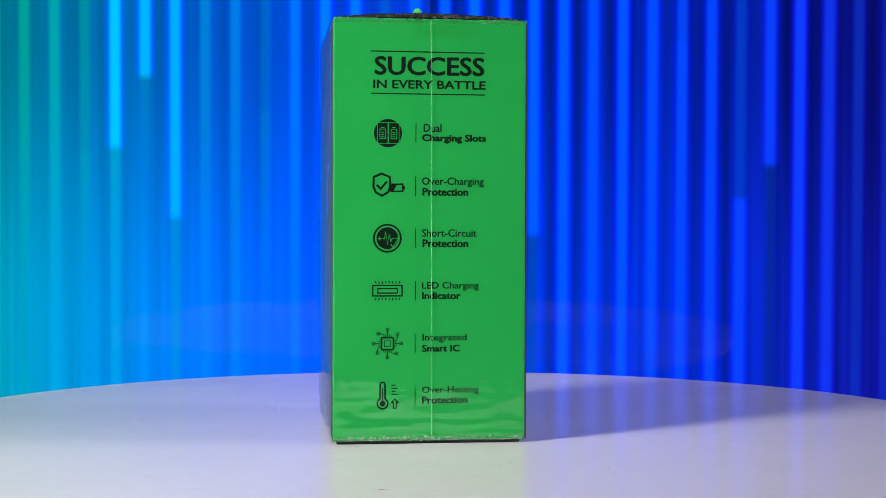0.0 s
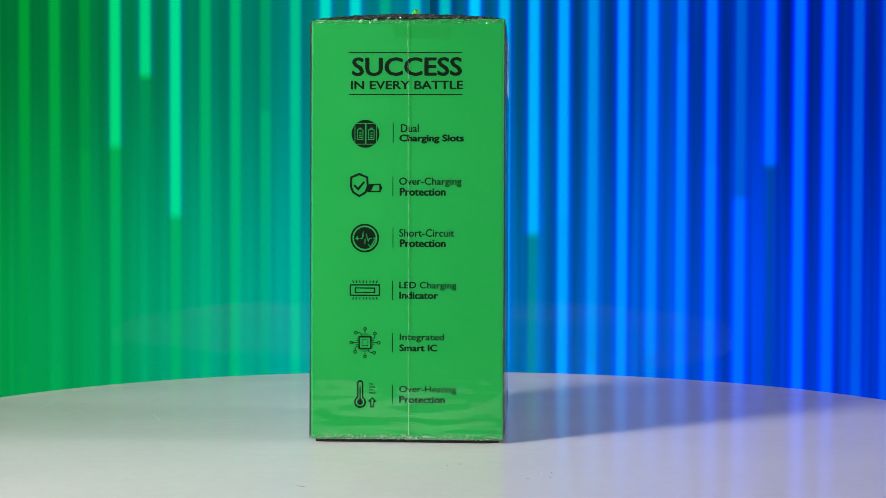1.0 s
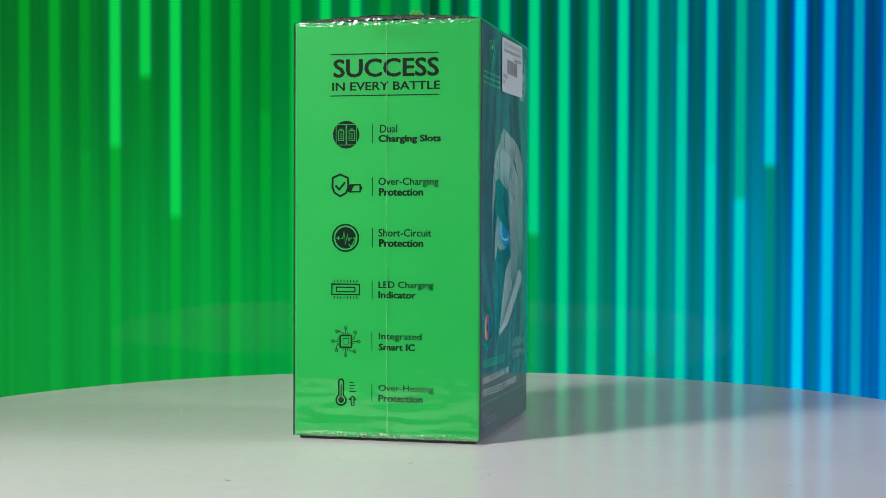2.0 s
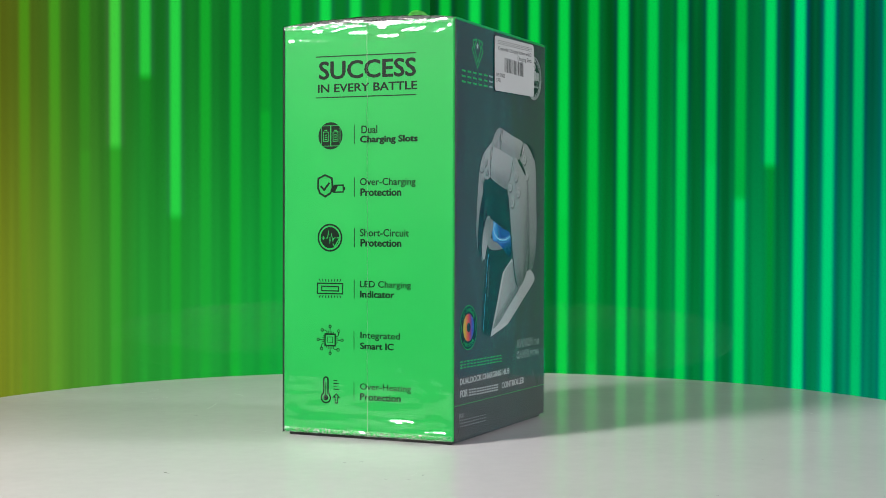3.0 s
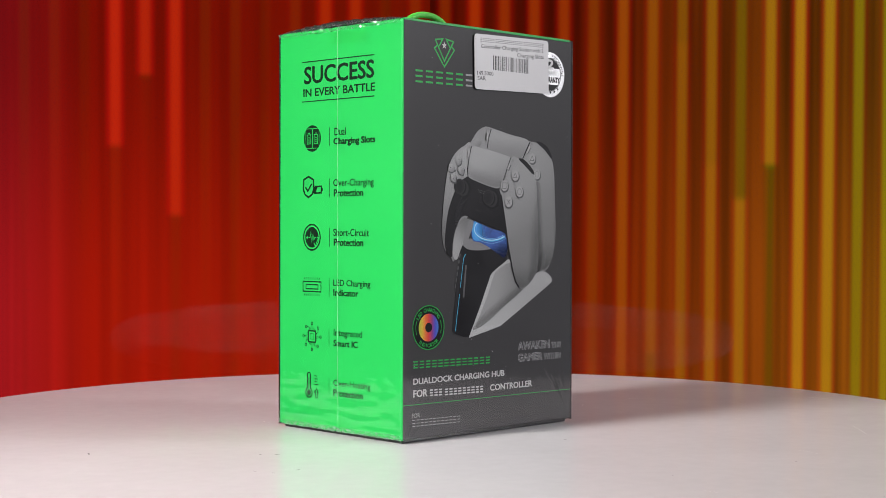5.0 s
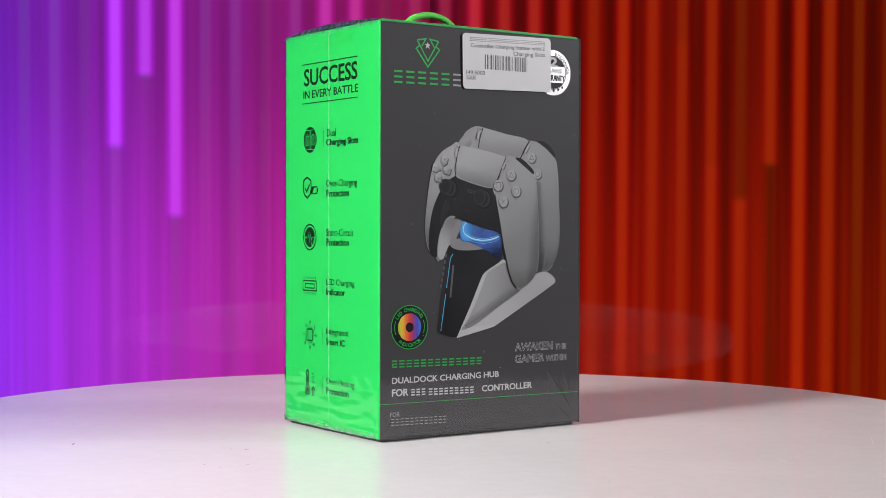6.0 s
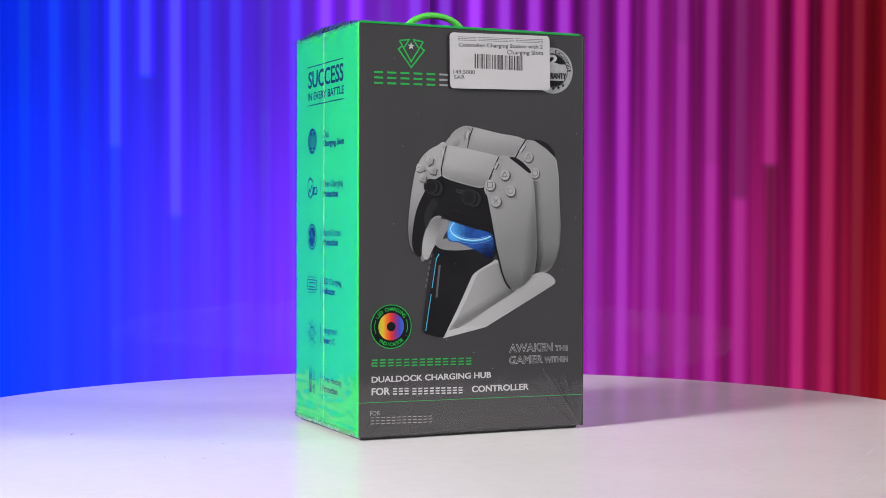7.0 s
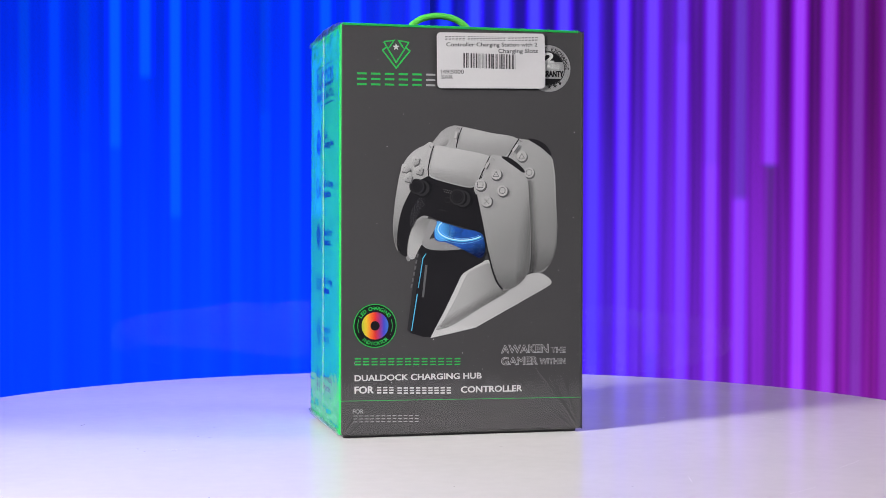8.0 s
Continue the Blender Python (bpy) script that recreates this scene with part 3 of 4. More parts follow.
    ob = icon(stroke(bmesh.new(), pts, 0.85, True), "black thermometer icon with an arrow")
    bm = dot(bmesh.new(), x, z, 5.4 * MMPX)
    ink("bulb", bm, INK, ob, Matrix(), 0.0)
    ink("mercury", stroke(bmesh.new(), [(x, z + 4.6 * MMPX), (x, z + 28 * MMPX)], 0.62), INK, ob, Matrix(), 0.0)
    bm = bmesh.new()
    for seg in ([(-67.2, 28.1), (-65.0, 28.0)], [(-67.2, 26.5), (-64.1, 26.5)], [(-67.2, 25.1), (-65.0, 25.1)], [(-67.2, 23.6), (-63.8, 23.5)]):
        stroke(bm, seg, 0.5)
    ink("scale_marks", bm, INK, ob, Matrix(), 0.0)
    ink("arrow", stroke(bmesh.new(), [(-65.5, 21.2), (-63.8, 19.3), (-64.8, 19.3), (-64.8, 16.5), (-66.2, 16.5), (-66.2, 19.3), (-67.2, 19.4)], 0.6, True), INK, ob, Matrix(), 0.0)


icons()
ink("tape_tab", flat([(-55.4, 207.4), (-26.8, 206.0), (-26.8, 200.3), (-55.0, 201.3)], False), TAPE, carton, SIDE, 0.05, "faint darker patch of tape near the top")


# grey front: emblem, plain wordmark shapes, title lines
def emblem():
    bm = stroke(bmesh.new(), [(22.3, 201.1), (28.8, 190.7), (35.4, 201.1)], 0.75)
    ob = ink("emblem", bm, INK_GREEN, carton, FRONT, 0.05, "green printed shield emblem")
    bm = stroke(bmesh.new(), [(23.9, 198.5), (21.7, 196.8), (28.8, 187.8), (36.0, 196.8), (33.8, 198.5)], 0.75)
    for k in (1, -1):
        stroke(bm, [(28.85 + k * (x - 28.85), z) for x, z in [(22.3, 201.1), (27.6, 201.9), (25.0, 198.0)]], 0.7)
    ink("outline", bm, INK_GREEN, ob, Matrix(), 0.0)
    (x, z), = [(28.7, 198.6)]
    ink("star", fill(bmesh.new(), [(x + r * math.sin(k * math.pi / 5), z + r * math.cos(k * math.pi / 5)) for k, r in ((k, 1.95 if k % 2 == 0 else 0.8) for k in range(10))]), INK_WHITE, ob, Matrix(), 0.0)


emblem()


def plain_shape(bm, a, b, z0, z1, w):
    """One plain figure of a brand line: three stacked bars."""
    for z in (z0 + w / 2, (z0 + z1) / 2, z1 - w / 2):
        stroke(bm, [(a, z), (b, z)], w)
    return bm


def wordmark(name, count, x0, z0, x1, z1, drop, weight, material, label, last=None, fill_=0.68, parent=None):
    """A brand line as a row of plain stacked bars; the line sinks by drop along its length."""
    step, ob = (x1 - x0) / (count - 1 + fill_), parent
    for k in range(count):
        a, d = x0 + k * step, drop * k / count
        bm = plain_shape(bmesh.new(), a, a + fill_ * step, z0 - d, z1 - d, weight)
        mat = last if last and k == count - 1 else material
        if ob is None:
            ob = ink(name, bm, mat, carton, FRONT, 0.05, label)
        else:
            ink("shape", bm, mat, ob, Matrix(), 0.15 if parent else 0.0)
    return ob


wordmark("wordmark", 6, 8.5, 178.7, 49.4, 185.1, -0.4, 0.95, INK_GREEN, "row of plain green printed shapes", INK_GREY)
wordmark("product_mark", 13, 7.6, 36.0, 63.2, 39.6, 0.9, 0.62, INK_GREEN, "row of plain green printed shapes", fill_=0.70)


def front_text(body, box, weight, material, label="white printed lettering"):
    (x0, z0), (x1, z1) = box
    return ink("printed_line", writing(bmesh.new(), body, x0, z0, x1, z1, weight), material, carton, FRONT, 0.05, label)


front_text("DUALDOCK CHARGING HUB", [(7.5, 27.8), (74.7, 31.0)], 0.030, INK_WHITE)
front_text("FOR", [(7.5, 21.4), (17.5, 25.2)], 0.030, INK_WHITE)
wordmark("printed_shapes", 3, 19.2, 21.3, 27.8, 24.7, 0.2, 0.72, INK_WHITE, "row of plain white printed shapes", fill_=0.70)
wordmark("printed_shapes", 9, 29.9, 20.9, 58.2, 24.3, 0.6, 0.72, INK_WHITE, "row of plain white printed shapes", fill_=0.70)
front_text("CONTROLLER", [(63.5, 20.6), (96.8, 24.0)], 0.030, INK_WHITE)
front_text("FOR", [(6.7, 11.3), (12.2, 13.5)], -0.008, INK_GREY)
wordmark("printed_shapes", 12, 7.0, 6.9, 41.0, 10.3, 0.7, 0.36, INK_GREY, "row of plain grey printed shapes", fill_=0.66)
ink("green_rule", stroke(bmesh.new(), [(-0.4, 17.9), (129.0, 16.8)], 0.28), INK_GREEN, carton, FRONT, 0.05, "thin green printed rule")


def outlined(body, box, w=0.25):
    (x0, z0), (x1, z1) = box
    return ink("printed_line", outline_writing(bmesh.new(), body, x0, z0, x1, z1, w), EMBOSS, carton, FRONT, 0.05, "silver outlined lettering")


outlined("AWAKEN", [(85.3, 40.8), (111.0, 45.0)])
outlined("THE", [(112.6, 40.6), (120.4, 43.5)], 0.18)
outlined("GAMER", [(85.3, 34.6), (105.1, 38.7)])
outlined("WITHIN", [(106.3, 34.6), (120.4, 37.7)], 0.18)


# round indicator badge with a rainbow ring
def rainbow_material():
    m, nt, out = bare("printed_rainbow")
    tc, sep, rng, b = nd(nt, "TexCoord"), nd(nt, "SeparateXYZ"), nd(nt, "MapRange"), nd(nt, "BsdfPrincipled", Roughness=0.4)
    ramp = nt.nodes.new("ShaderNodeValToRGB")
    rng.inputs["From Min"].default_value, rng.inputs["From Max"].default_value = BADGE[0] * MM - 0.0068, BADGE[0] * MM + 0.0068
    cols = [(175, 190, 60), (215, 190, 50), (225, 120, 45), (215, 50, 45), (150, 50, 120), (70, 70, 190), (60, 120, 200)]
    while len(ramp.color_ramp.elements) < len(cols):
        ramp.color_ramp.elements.new(0.5)
    for i, (el, c) in enumerate(zip(ramp.color_ramp.elements, cols)):
        el.position = i / (len(cols) - 1)
    for el, c in zip(ramp.color_ramp.elements, cols):
        el.color = lin(*c)
    nt.links.new(tc.outputs["Object"], sep.inputs[0])
    nt.links.new(sep.outputs["X"], rng.inputs["Value"])
    nt.links.new(rng.outputs["Result"], ramp.inputs["Fac"])
    nt.links.new(ramp.outputs["Color"], b.inputs["Base Color"])
    nt.links.new(b.outputs[0], out.inputs["Surface"])
    return m


BADGE, = [(18.1, 56.0)]


def badge():
    x, z = BADGE
    ob = ink("indicator_badge", dot(bmesh.new(), x, z, 11.3, 48), INK_DARK, carton, FRONT, 0.05, "round black badge with a rainbow ring and green lettering")
    ink("outer_ring", stroke(bmesh.new(), arc(x, z, 11.0, steps=64), 0.45, True), INK_GREEN, ob, Matrix(), 0.03)
    ink("rainbow_disc", dot(bmesh.new(), x, z, 7.0, 40), rainbow_material(), ob, Matrix(), 0.03, "rainbow printed disc")
    ink("hub", dot(bmesh.new(), x, z, 2.4), INK_DARK, ob, Matrix(), 0.06)
    ink("ring_lettering", ring_writing(bmesh.new(), "LED CHARGING", x, z, 9.0, 2.6, 92, 120), INK_GREEN, ob, Matrix(), 0.03)
    ink("ring_lettering", ring_writing(bmesh.new(), "INDICATOR", x, z, 9.0, 2.6, -90, 92, True), INK_GREEN, ob, Matrix(), 0.03)
    for a0, a1 in ((-20, 22), (158, 202)):
        ink("ring_arc", stroke(bmesh.new(), arc(x, z, 9.0, a0, a1, 12), 0.35), INK_GREEN, ob, Matrix(), 0.03)


badge()


# silver warranty seal, half under the sticker
def seal():
    (x, z), = [(110.4, 189.9)]
    ob = ink("warranty_seal", dot(bmesh.new(), x, z, 12.2, 56), FOIL, carton, FRONT, 0.05, "round silver foil warranty seal partly under the sticker")
    ink("dark_band", stroke(bmesh.new(), arc(x, z, 8.9, steps=56), 0.5, True), GREY_CARD, ob, Matrix(), 0.03)
    ink("dark_disc", fill(bmesh.new(), arc(x, z, 8.6, 24, 156, 30)), INK_DARK, ob, Matrix(), 0.03)
    ink("dark_disc", fill(bmesh.new(), arc(x, z, 8.6, 218, 322, 30)), INK_DARK, ob, Matrix(), 0.03)
    ink("ring_lettering", ring_writing(bmesh.new(), "DIRECT EXCHANGE", x, z, 10.3, 2.7, 78, 165), INK_DARK, ob, Matrix(), 0.03)
    ink("lettering", writing(bmesh.new(), "2", x - 2.6, z + 2.9, x + 3.2, z + 8.4, 0.05), INK_WHITE, ob, Matrix(), 0.06)
    ink("lettering", writing(bmesh.new(), "YEARS", x - 6.4, z - 0.2, x + 6.4, z + 2.4, 0.035), INK_WHITE, ob, Matrix(), 0.06)
    ink("lettering", writing(bmesh.new(), "WARRANTY", x - 8.3, z - 4.4, x + 8.3, z - 1.1, 0.035), INK_DARK, ob, Matrix(), 0.06)
    for dx, dz in ((0.5, -9.7), (3.6, -9.1), (6.4, -7.6)):
        ink("star", fill(bmesh.new(), [(x + dx + r * math.sin(k * math.pi / 5), z + dz + r * math.cos(k * math.pi / 5)) for k, r in ((k, 1.15 if k % 2 == 0 else 0.5) for k in range(10))]), INK_DARK, ob, Matrix(), 0.06)


seal()


# white price sticker on the film
def sticker():
    a, b, c, d = [(49.9, 206.8), (108.1, 207.9), (108.5, 179.2), (50.3, 178.1)]
    r = 2.2
    def corner(p, sx, sz, a0):
        return arc(p[0] + sx * r, p[1] + sz * r, r, a0, a0 + 90, 6)
    pts = corner(c, -1, 1, 270) + corner(b, -1, -1, 0) + corner(a, 1, -1, 90) + corner(d, 1, 1, 180)
    bm = fill(bmesh.new(), pts)
    geo = bmesh.ops.extrude_face_region(bm, geom=bm.faces[:])
    bmesh.ops.translate(bm, vec=(0, 0, 0.00012), verts=[g for g in geo["geom"] if isinstance(g, bmesh.types.BMVert)])
    bmesh.ops.recalc_face_normals(bm, faces=bm.faces[:])
    ob = ink("price_sticker", bm, PAPER, carton, FRONT, STICKER_Z, "white rounded price sticker with a barcode")
    z = 0.15
    def line(body, ends, height, weight=0.012):
        p, q = (Vector(e) for e in ends)
        d = q - p
        ink("lettering", writing(bmesh.new(), body, p.x, p.y, p.x + d.length, p.y + height, weight, math.atan2(d.y, d.x)), PRINT, ob, Matrix(), z)

    for count, x0, x1, low in ((6, 54.4, 64.8, 202.9), (13, 66.4, 86.6, 203.2), (9, 88.2, 104.1, 203.7)):
        wordmark("shape", count, x0, low, x1, low + 2.0, -0.4 * count / 13, 0.32, PRINT, "", fill_=0.66, parent=ob)
    line("Controller Charging Station with 2", [(55.0, 199.0), (104.1, 200.4)], 2.7)
    line("Charging Slots", [(82.9, 196.4), (104.4, 197.1)], 2.85)
    line("149.5000", [(52.1, 185.5), (64.4, 185.8)], 2.15)
    line("SAR", [(52.4, 182.8), (58.7, 183.0)], 2.1)
    (x0, z0), (x1, z1) = [(64.1, 188.9), (92.1, 196.5)]
    rnd, x = random.Random(11), x0
    bm = bmesh.new()
    while x < x1:
        w = rnd.choice((0.26, 0.26, 0.5, 0.75))
        fill(bm, [(x, z0), (min(x + w, x1), z0), (min(x + w, x1), z1), (x, z1)])
        x += w + rnd.choice((0.24, 0.3, 0.5, 0.7))
    ink("barcode", bm, PRINT, ob, Matrix(), z, "black barcode lines")


STICKER_Z = 0.72
sticker()


def printed_gradient(name, c0, c1, a, b):
    """Printed tone that runs from grey c0 at the point a to c1 at b, in millimetres on the face, with a fine raster."""
    m, nt, out = bare(name)
    tc, sub, dot_, rng = nd(nt, "TexCoord"), nd(nt, "VectorMath", op="SUBTRACT"), nd(nt, "VectorMath", op="DOT_PRODUCT"), nd(nt, "MapRange")
    d = Vector((b[0] - a[0], b[1] - a[1], 0))
    sub.inputs[1].default_value = (a[0] * MM, a[1] * MM, 0)
    dot_.inputs[1].default_value = d / d.length_squared / MM
    rng.interpolation_type = "SMOOTHSTEP"
    rng.inputs["To Min"].default_value, rng.inputs["To Max"].default_value = c0, c1
    n, mul, col = nd(nt, "TexNoise", Scale=1800.0, Detail=2.0), nd(nt, "Math", op="MULTIPLY_ADD"), nd(nt, "CombineColor")
    p = nd(nt, "BsdfPrincipled", Roughness=0.4)
    p.inputs["Specular IOR Level"].default_value = 0.12
    nt.links.new(tc.outputs["Object"], sub.inputs[0])
    nt.links.new(tc.outputs["Object"], n.inputs["Vector"])
    nt.links.new(sub.outputs[0], dot_.inputs[0])
    nt.links.new(dot_.outputs["Value"], rng.inputs["Value"])
    nt.links.new(n.outputs["Fac"], mul.inputs[0])
    mul.inputs[1].default_value = 0.05
    nt.links.new(rng.outputs["Result"], mul.inputs[2])
    for k in ("Red", "Green", "Blue"):
        nt.links.new(mul.outputs[0], col.inputs[k])
    nt.links.new(col.outputs[0], p.inputs["Base Color"])
    nt.links.new(p.outputs[0], out.inputs["Surface"])
    return m


def printed_fade(name, tone, a, b, most=0.8):
    """A printed soft shade of the colour tone, densest at the point a and gone at b."""
    m, nt, out = bare(name)
    tc, sub, dot_, rng = nd(nt, "TexCoord"), nd(nt, "VectorMath", op="SUBTRACT"), nd(nt, "VectorMath", op="DOT_PRODUCT"), nd(nt, "MapRange")
    d = Vector((b[0] - a[0], b[1] - a[1], 0))
    sub.inputs[1].default_value = (a[0] * MM, a[1] * MM, 0)
    dot_.inputs[1].default_value = d / d.length_squared / MM
    rng.interpolation_type = "SMOOTHSTEP"
    rng.inputs["To Min"].default_value, rng.inputs["To Max"].default_value = most, 0.0
    p, clear, mix = nd(nt, "BsdfPrincipled", Roughness=0.4), nd(nt, "BsdfTransparent"), nd(nt, "MixShader")
    p.inputs["Base Color"].default_value = tone if len(tone) == 4 else (*tone, 1)
    p.inputs["Specular IOR Level"].default_value = 0.15
    nt.links.new(tc.outputs["Object"], sub.inputs[0])
    nt.links.new(sub.outputs[0], dot_.inputs[0])
    nt.links.new(dot_.outputs["Value"], rng.inputs["Value"])
    nt.links.new(rng.outputs["Result"], mix.inputs[0])
    nt.links.new(clear.outputs[0], mix.inputs[1])
    nt.links.new(p.outputs[0], mix.inputs[2])
    nt.links.new(mix.outputs[0], out.inputs["Surface"])
    return m


# printed picture of two game controllers on a charging dock
def artwork():
    art = ink("printed_picture", flat([(62.7, 158.8), (58.2, 158.8), (53.7, 156.6), (50.7, 153.4), (48.0, 147.5), (58.2, 136.6), (88.7, 128.1), (98.1, 86.8), (101.8, 83.2), (106.8, 82.9), (110.5, 85.6), (113.3, 90.3), (115.1, 97.2), (115.4, 107.6), (114.4, 120.9), (114.0, 134.3), (112.4, 143.2), (108.7, 148.5), (102.5, 151.9), (94.1, 152.9), (79.4, 155.6)]),
              printed_gradient("tone_rear", 0.34, 0.22, *[(88.6, 150.2), (112.0, 101.6)]), carton, FRONT, 0.05, "printed picture of two pale controllers on a dock")
    n = [0]

    def lay(name, bm, material, step=True):
        n[0] += step
        return ink(name, bm, material, art, Matrix(), 0.02 + 0.008 * n[0])

    # rear controller
    lay("rear_trigger", flat([(99.4, 152.7), (104.0, 152.5), (109.0, 149.9), (112.1, 145.5), (111.5, 144.3), (106.5, 148.4)]), PANEL)
    lay("rear_touchpad", flat([(63.9, 157.7), (79.4, 155.6), (93.2, 152.9), (88.6, 145.2), (82.5, 142.2), (62.7, 146.6), (61.8, 151.2)]), printed_gradient("tone_rear_pad", 0.4, 0.27, *[(73.3, 156.7), (73.4, 144.1)]), False)
    bm = stroke(bmesh.new(), [(63.6, 158.0), (61.8, 153.3), (60.6, 147.7)], 0.55)
    stroke(bm, [(94.4, 152.7), (91.1, 147.6), (88.0, 142.5)], 0.7)
    lay("rear_seams", bm, PANEL)
    for p in [(96.0, 143.8), (100.0, 135.3)]:
        lay("rear_button_shade", dot(bmesh.new(), p[0] + .4, p[1] - .6, 3.0), SHELL_D, False)
    for p in [(96.0, 143.8), (100.0, 135.3)]:
        lay("rear_button", dot(bmesh.new(), p[0], p[1], 2.7), KEY_TONE)
    (x, z), (x2, z2) = [(96.0, 143.8), (100.0, 135.3)]
    bm = stroke(bmesh.new(), [(x - 1.4, z - 1.1), (x + 1.4, z - 1.1), (x, z + 1.4)], 0.28, True)
    stroke(bm, arc(x2, z2, 1.6, steps=24), 0.28, True)
    lay("rear_key_marks", bm, SHELL_D)
    DIM = (0.055, 0.053, 0.055)
    lay("rear_shade", flat([(99.4, 131.0), (102.4, 130.4), (104.4, 125.0), (106.0, 114.0), (105.8, 98.0), (103.2, 84.0), (99.0, 83.6), (99.4, 98.0), (99.6, 114.0), (98.6, 128.0)]), printed_fade("fade_rear_side", DIM, (100.2, 110.0), (105.8, 110.4), 0.34))
    lay("rear_rim", stroke(bmesh.new(), [(112.6, 142.4), (114.0, 134.0), (114.5, 121.0), (115.4, 107.6), (115.0, 97.4), (113.2, 90.6), (110.4, 86.0)], 0.7), printed_gradient("tone_rear_rim", 0.36, 0.10, (113.4, 140.0), (111.0, 87.0)), False)
    lay("rear_lower_shade", flat([(100.6, 104.0), (114.6, 104.0), (114.6, 97.0), (112.4, 90.2), (109.6, 85.6), (105.8, 83.4), (100.4, 84.6)]), printed_fade("fade_rear_low", DIM, (107.0, 82.0), (109.0, 102.0), 0.34))
    rear_pad = flat([(51.0, 150.6), (52.6, 152.6), (55.2, 152.6), (56.4, 150.9), (55.6, 149.2), (54.0, 148.2), (51.8, 148.8)])
    lay("rear_pad_key", rear_pad, printed_gradient("tone_rear_key", 0.38, 0.20, (52.4, 153.0), (55.8, 147.6)))
    # dock: dark tower, pale base
    lay("dock_base", flat([(78.4, 89.2), (72.0, 86.9), (66.9, 84.3), (63.6, 81.4), (60.9, 76.7), (54.3, 63.6), (47.7, 51.4), (47.4, 49.6), (50.1, 49.9), (70.6, 54.3), (73.0, 55.4), (90.5, 64.7), (109.9, 75.2), (112.4, 77.2), (111.8, 79.3), (108.0, 82.0), (102.7, 82.6), (96.6, 80.3), (87.4, 73.9), (82.1, 78.0)]), printed_gradient("tone_base", 0.5, 0.4, *[(58.5, 66.5), (107.4, 77.9)]))
    lay("dock_base_inner", flat([(79.0, 87.5), (72.9, 86.0), (68.1, 83.4), (65.7, 80.8), (60.3, 69.4), (53.1, 56.6), (53.1, 54.8), (58.5, 55.3), (73.6, 64.0), (88.9, 73.3), (84.0, 75.1), (81.5, 79.5)]), printed_gradient("tone_base_inner", 0.34, 0.23, *[(65.1, 78.1), (85.2, 74.5)]))
    lay("dock_base_floor", fill(bmesh.new(), [(53.1, 54.8), (72.1, 55.5), (109.9, 76.1), (105.9, 78.8), (88.9, 73.3), (72.4, 64.0)]), printed_gradient("tone_base_floor", 0.45, 0.38, *[(58.5, 56.2), (104.3, 77.9)]))
    lay("dock_tower", fill(bmesh.new(), [(42.5, 98.3), (39.8, 91.1), (37.8, 75.4), (34.9, 53.6), (36.6, 52.1), (43.5, 50.0), (47.4, 49.9), (55.5, 65.0), (63.9, 82.2), (68.1, 84.8), (75.4, 88.6), (77.2, 93.3), (70.5, 95.7), (52.4, 98.0)]), PANEL)
    lay("dock_tower_side", fill(bmesh.new(), [(41.0, 94.0), (39.8, 91.1), (37.8, 75.4), (34.9, 53.6), (36.6, 52.1), (39.3, 72.5), (42.8, 89.9)]), STICK)
    lay("dock_top", flat([(42.2, 98.3), (44.0, 99.8), (49.9, 100.7), (58.4, 98.6), (69.9, 96.3), (66.2, 95.4), (53.9, 94.5), (45.5, 95.4)]), SHELL_C)
    bm = stroke(bmesh.new(), [(44.6, 92.8), (43.1, 90.5), (40.7, 75.4)], 0.5)
    stroke(bm, [(40.2, 72.2), (37.2, 53.3)], 0.5)
    lay("light_line", bm, CYAN)
    bm = bmesh.new()
    fill(bm, [(42.6, 70.4), (43.7, 70.4), (45.5, 87.0), (44.3, 87.0)])
    lay("tower_bar", bm, SHELL_D)
    bm = bmesh.new()
    for k in range(6):
        x, z = 37.0 + k * 0.62, 75.4 + k * 3.1
        stroke(bm, [(x, z), (x + 0.34, z + 1.9)], 0.9)
    lay("tower_side_bars", bm, SHELL_D)
    lay("base_foot_shade", flat([(50.2, 53.4), (56.0, 60.0), (66.0, 66.0), (80.0, 74.0), (88.9, 73.3), (74.0, 64.6), (60.0, 56.4)]), printed_fade("fade_base", (0.06, 0.058, 0.058), (72.6, 63.4), (69.4, 69.6), 0.34))
    # blue glow between grips and tower
    lay("blue_glow", flat([(49.6, 109.7), (55.3, 108.5), (64.4, 105.7), (73.5, 103.9), (75.9, 99.2), (76.0, 93.6), (73.8, 90.4), (69.9, 92.2), (62.9, 95.7), (55.4, 98.6), (49.9, 99.8), (48.7, 105.0)]), BLUE)
    lay("blue_deep", flat([(62.0, 97.0), (76.0, 100.6), (76.0, 93.6), (73.8, 90.4), (69.9, 92.2), (64.0, 95.2)]), printed_fade("fade_blue", (0.006, 0.012, 0.07), (71.0, 90.0), (69.4, 99.6), 0.85))
    lay("blue_haze", flat([(49.8, 109.4), (55.2, 108.3), (64.0, 105.6), (60.0, 100.8), (55.0, 99.4), (50.2, 100.4), (49.2, 105.0)]), printed_fade("fade_haze", (0.10, 0.42, 0.85), (51.4, 104.8), (62.0, 105.4), 0.85))
    for rx, rz, w, mat in ((13.2, 6.0, 1.1, CYAN), (13.0, 5.8, 0.45, WHITE_BLUE), (11.6, 5.0, 0.24, PALE_BLUE), (14.4, 7.4, 0.22, PALE_BLUE)):
        run = [(64.0 + rx * math.cos(radians(a)), 105.6 + rz * math.sin(radians(a))) for a in range(146, 326, 6)]
        lay("blue_streak", stroke(bmesh.new(), run, w), mat)
    bm, rnd = bmesh.new(), random.Random(5)
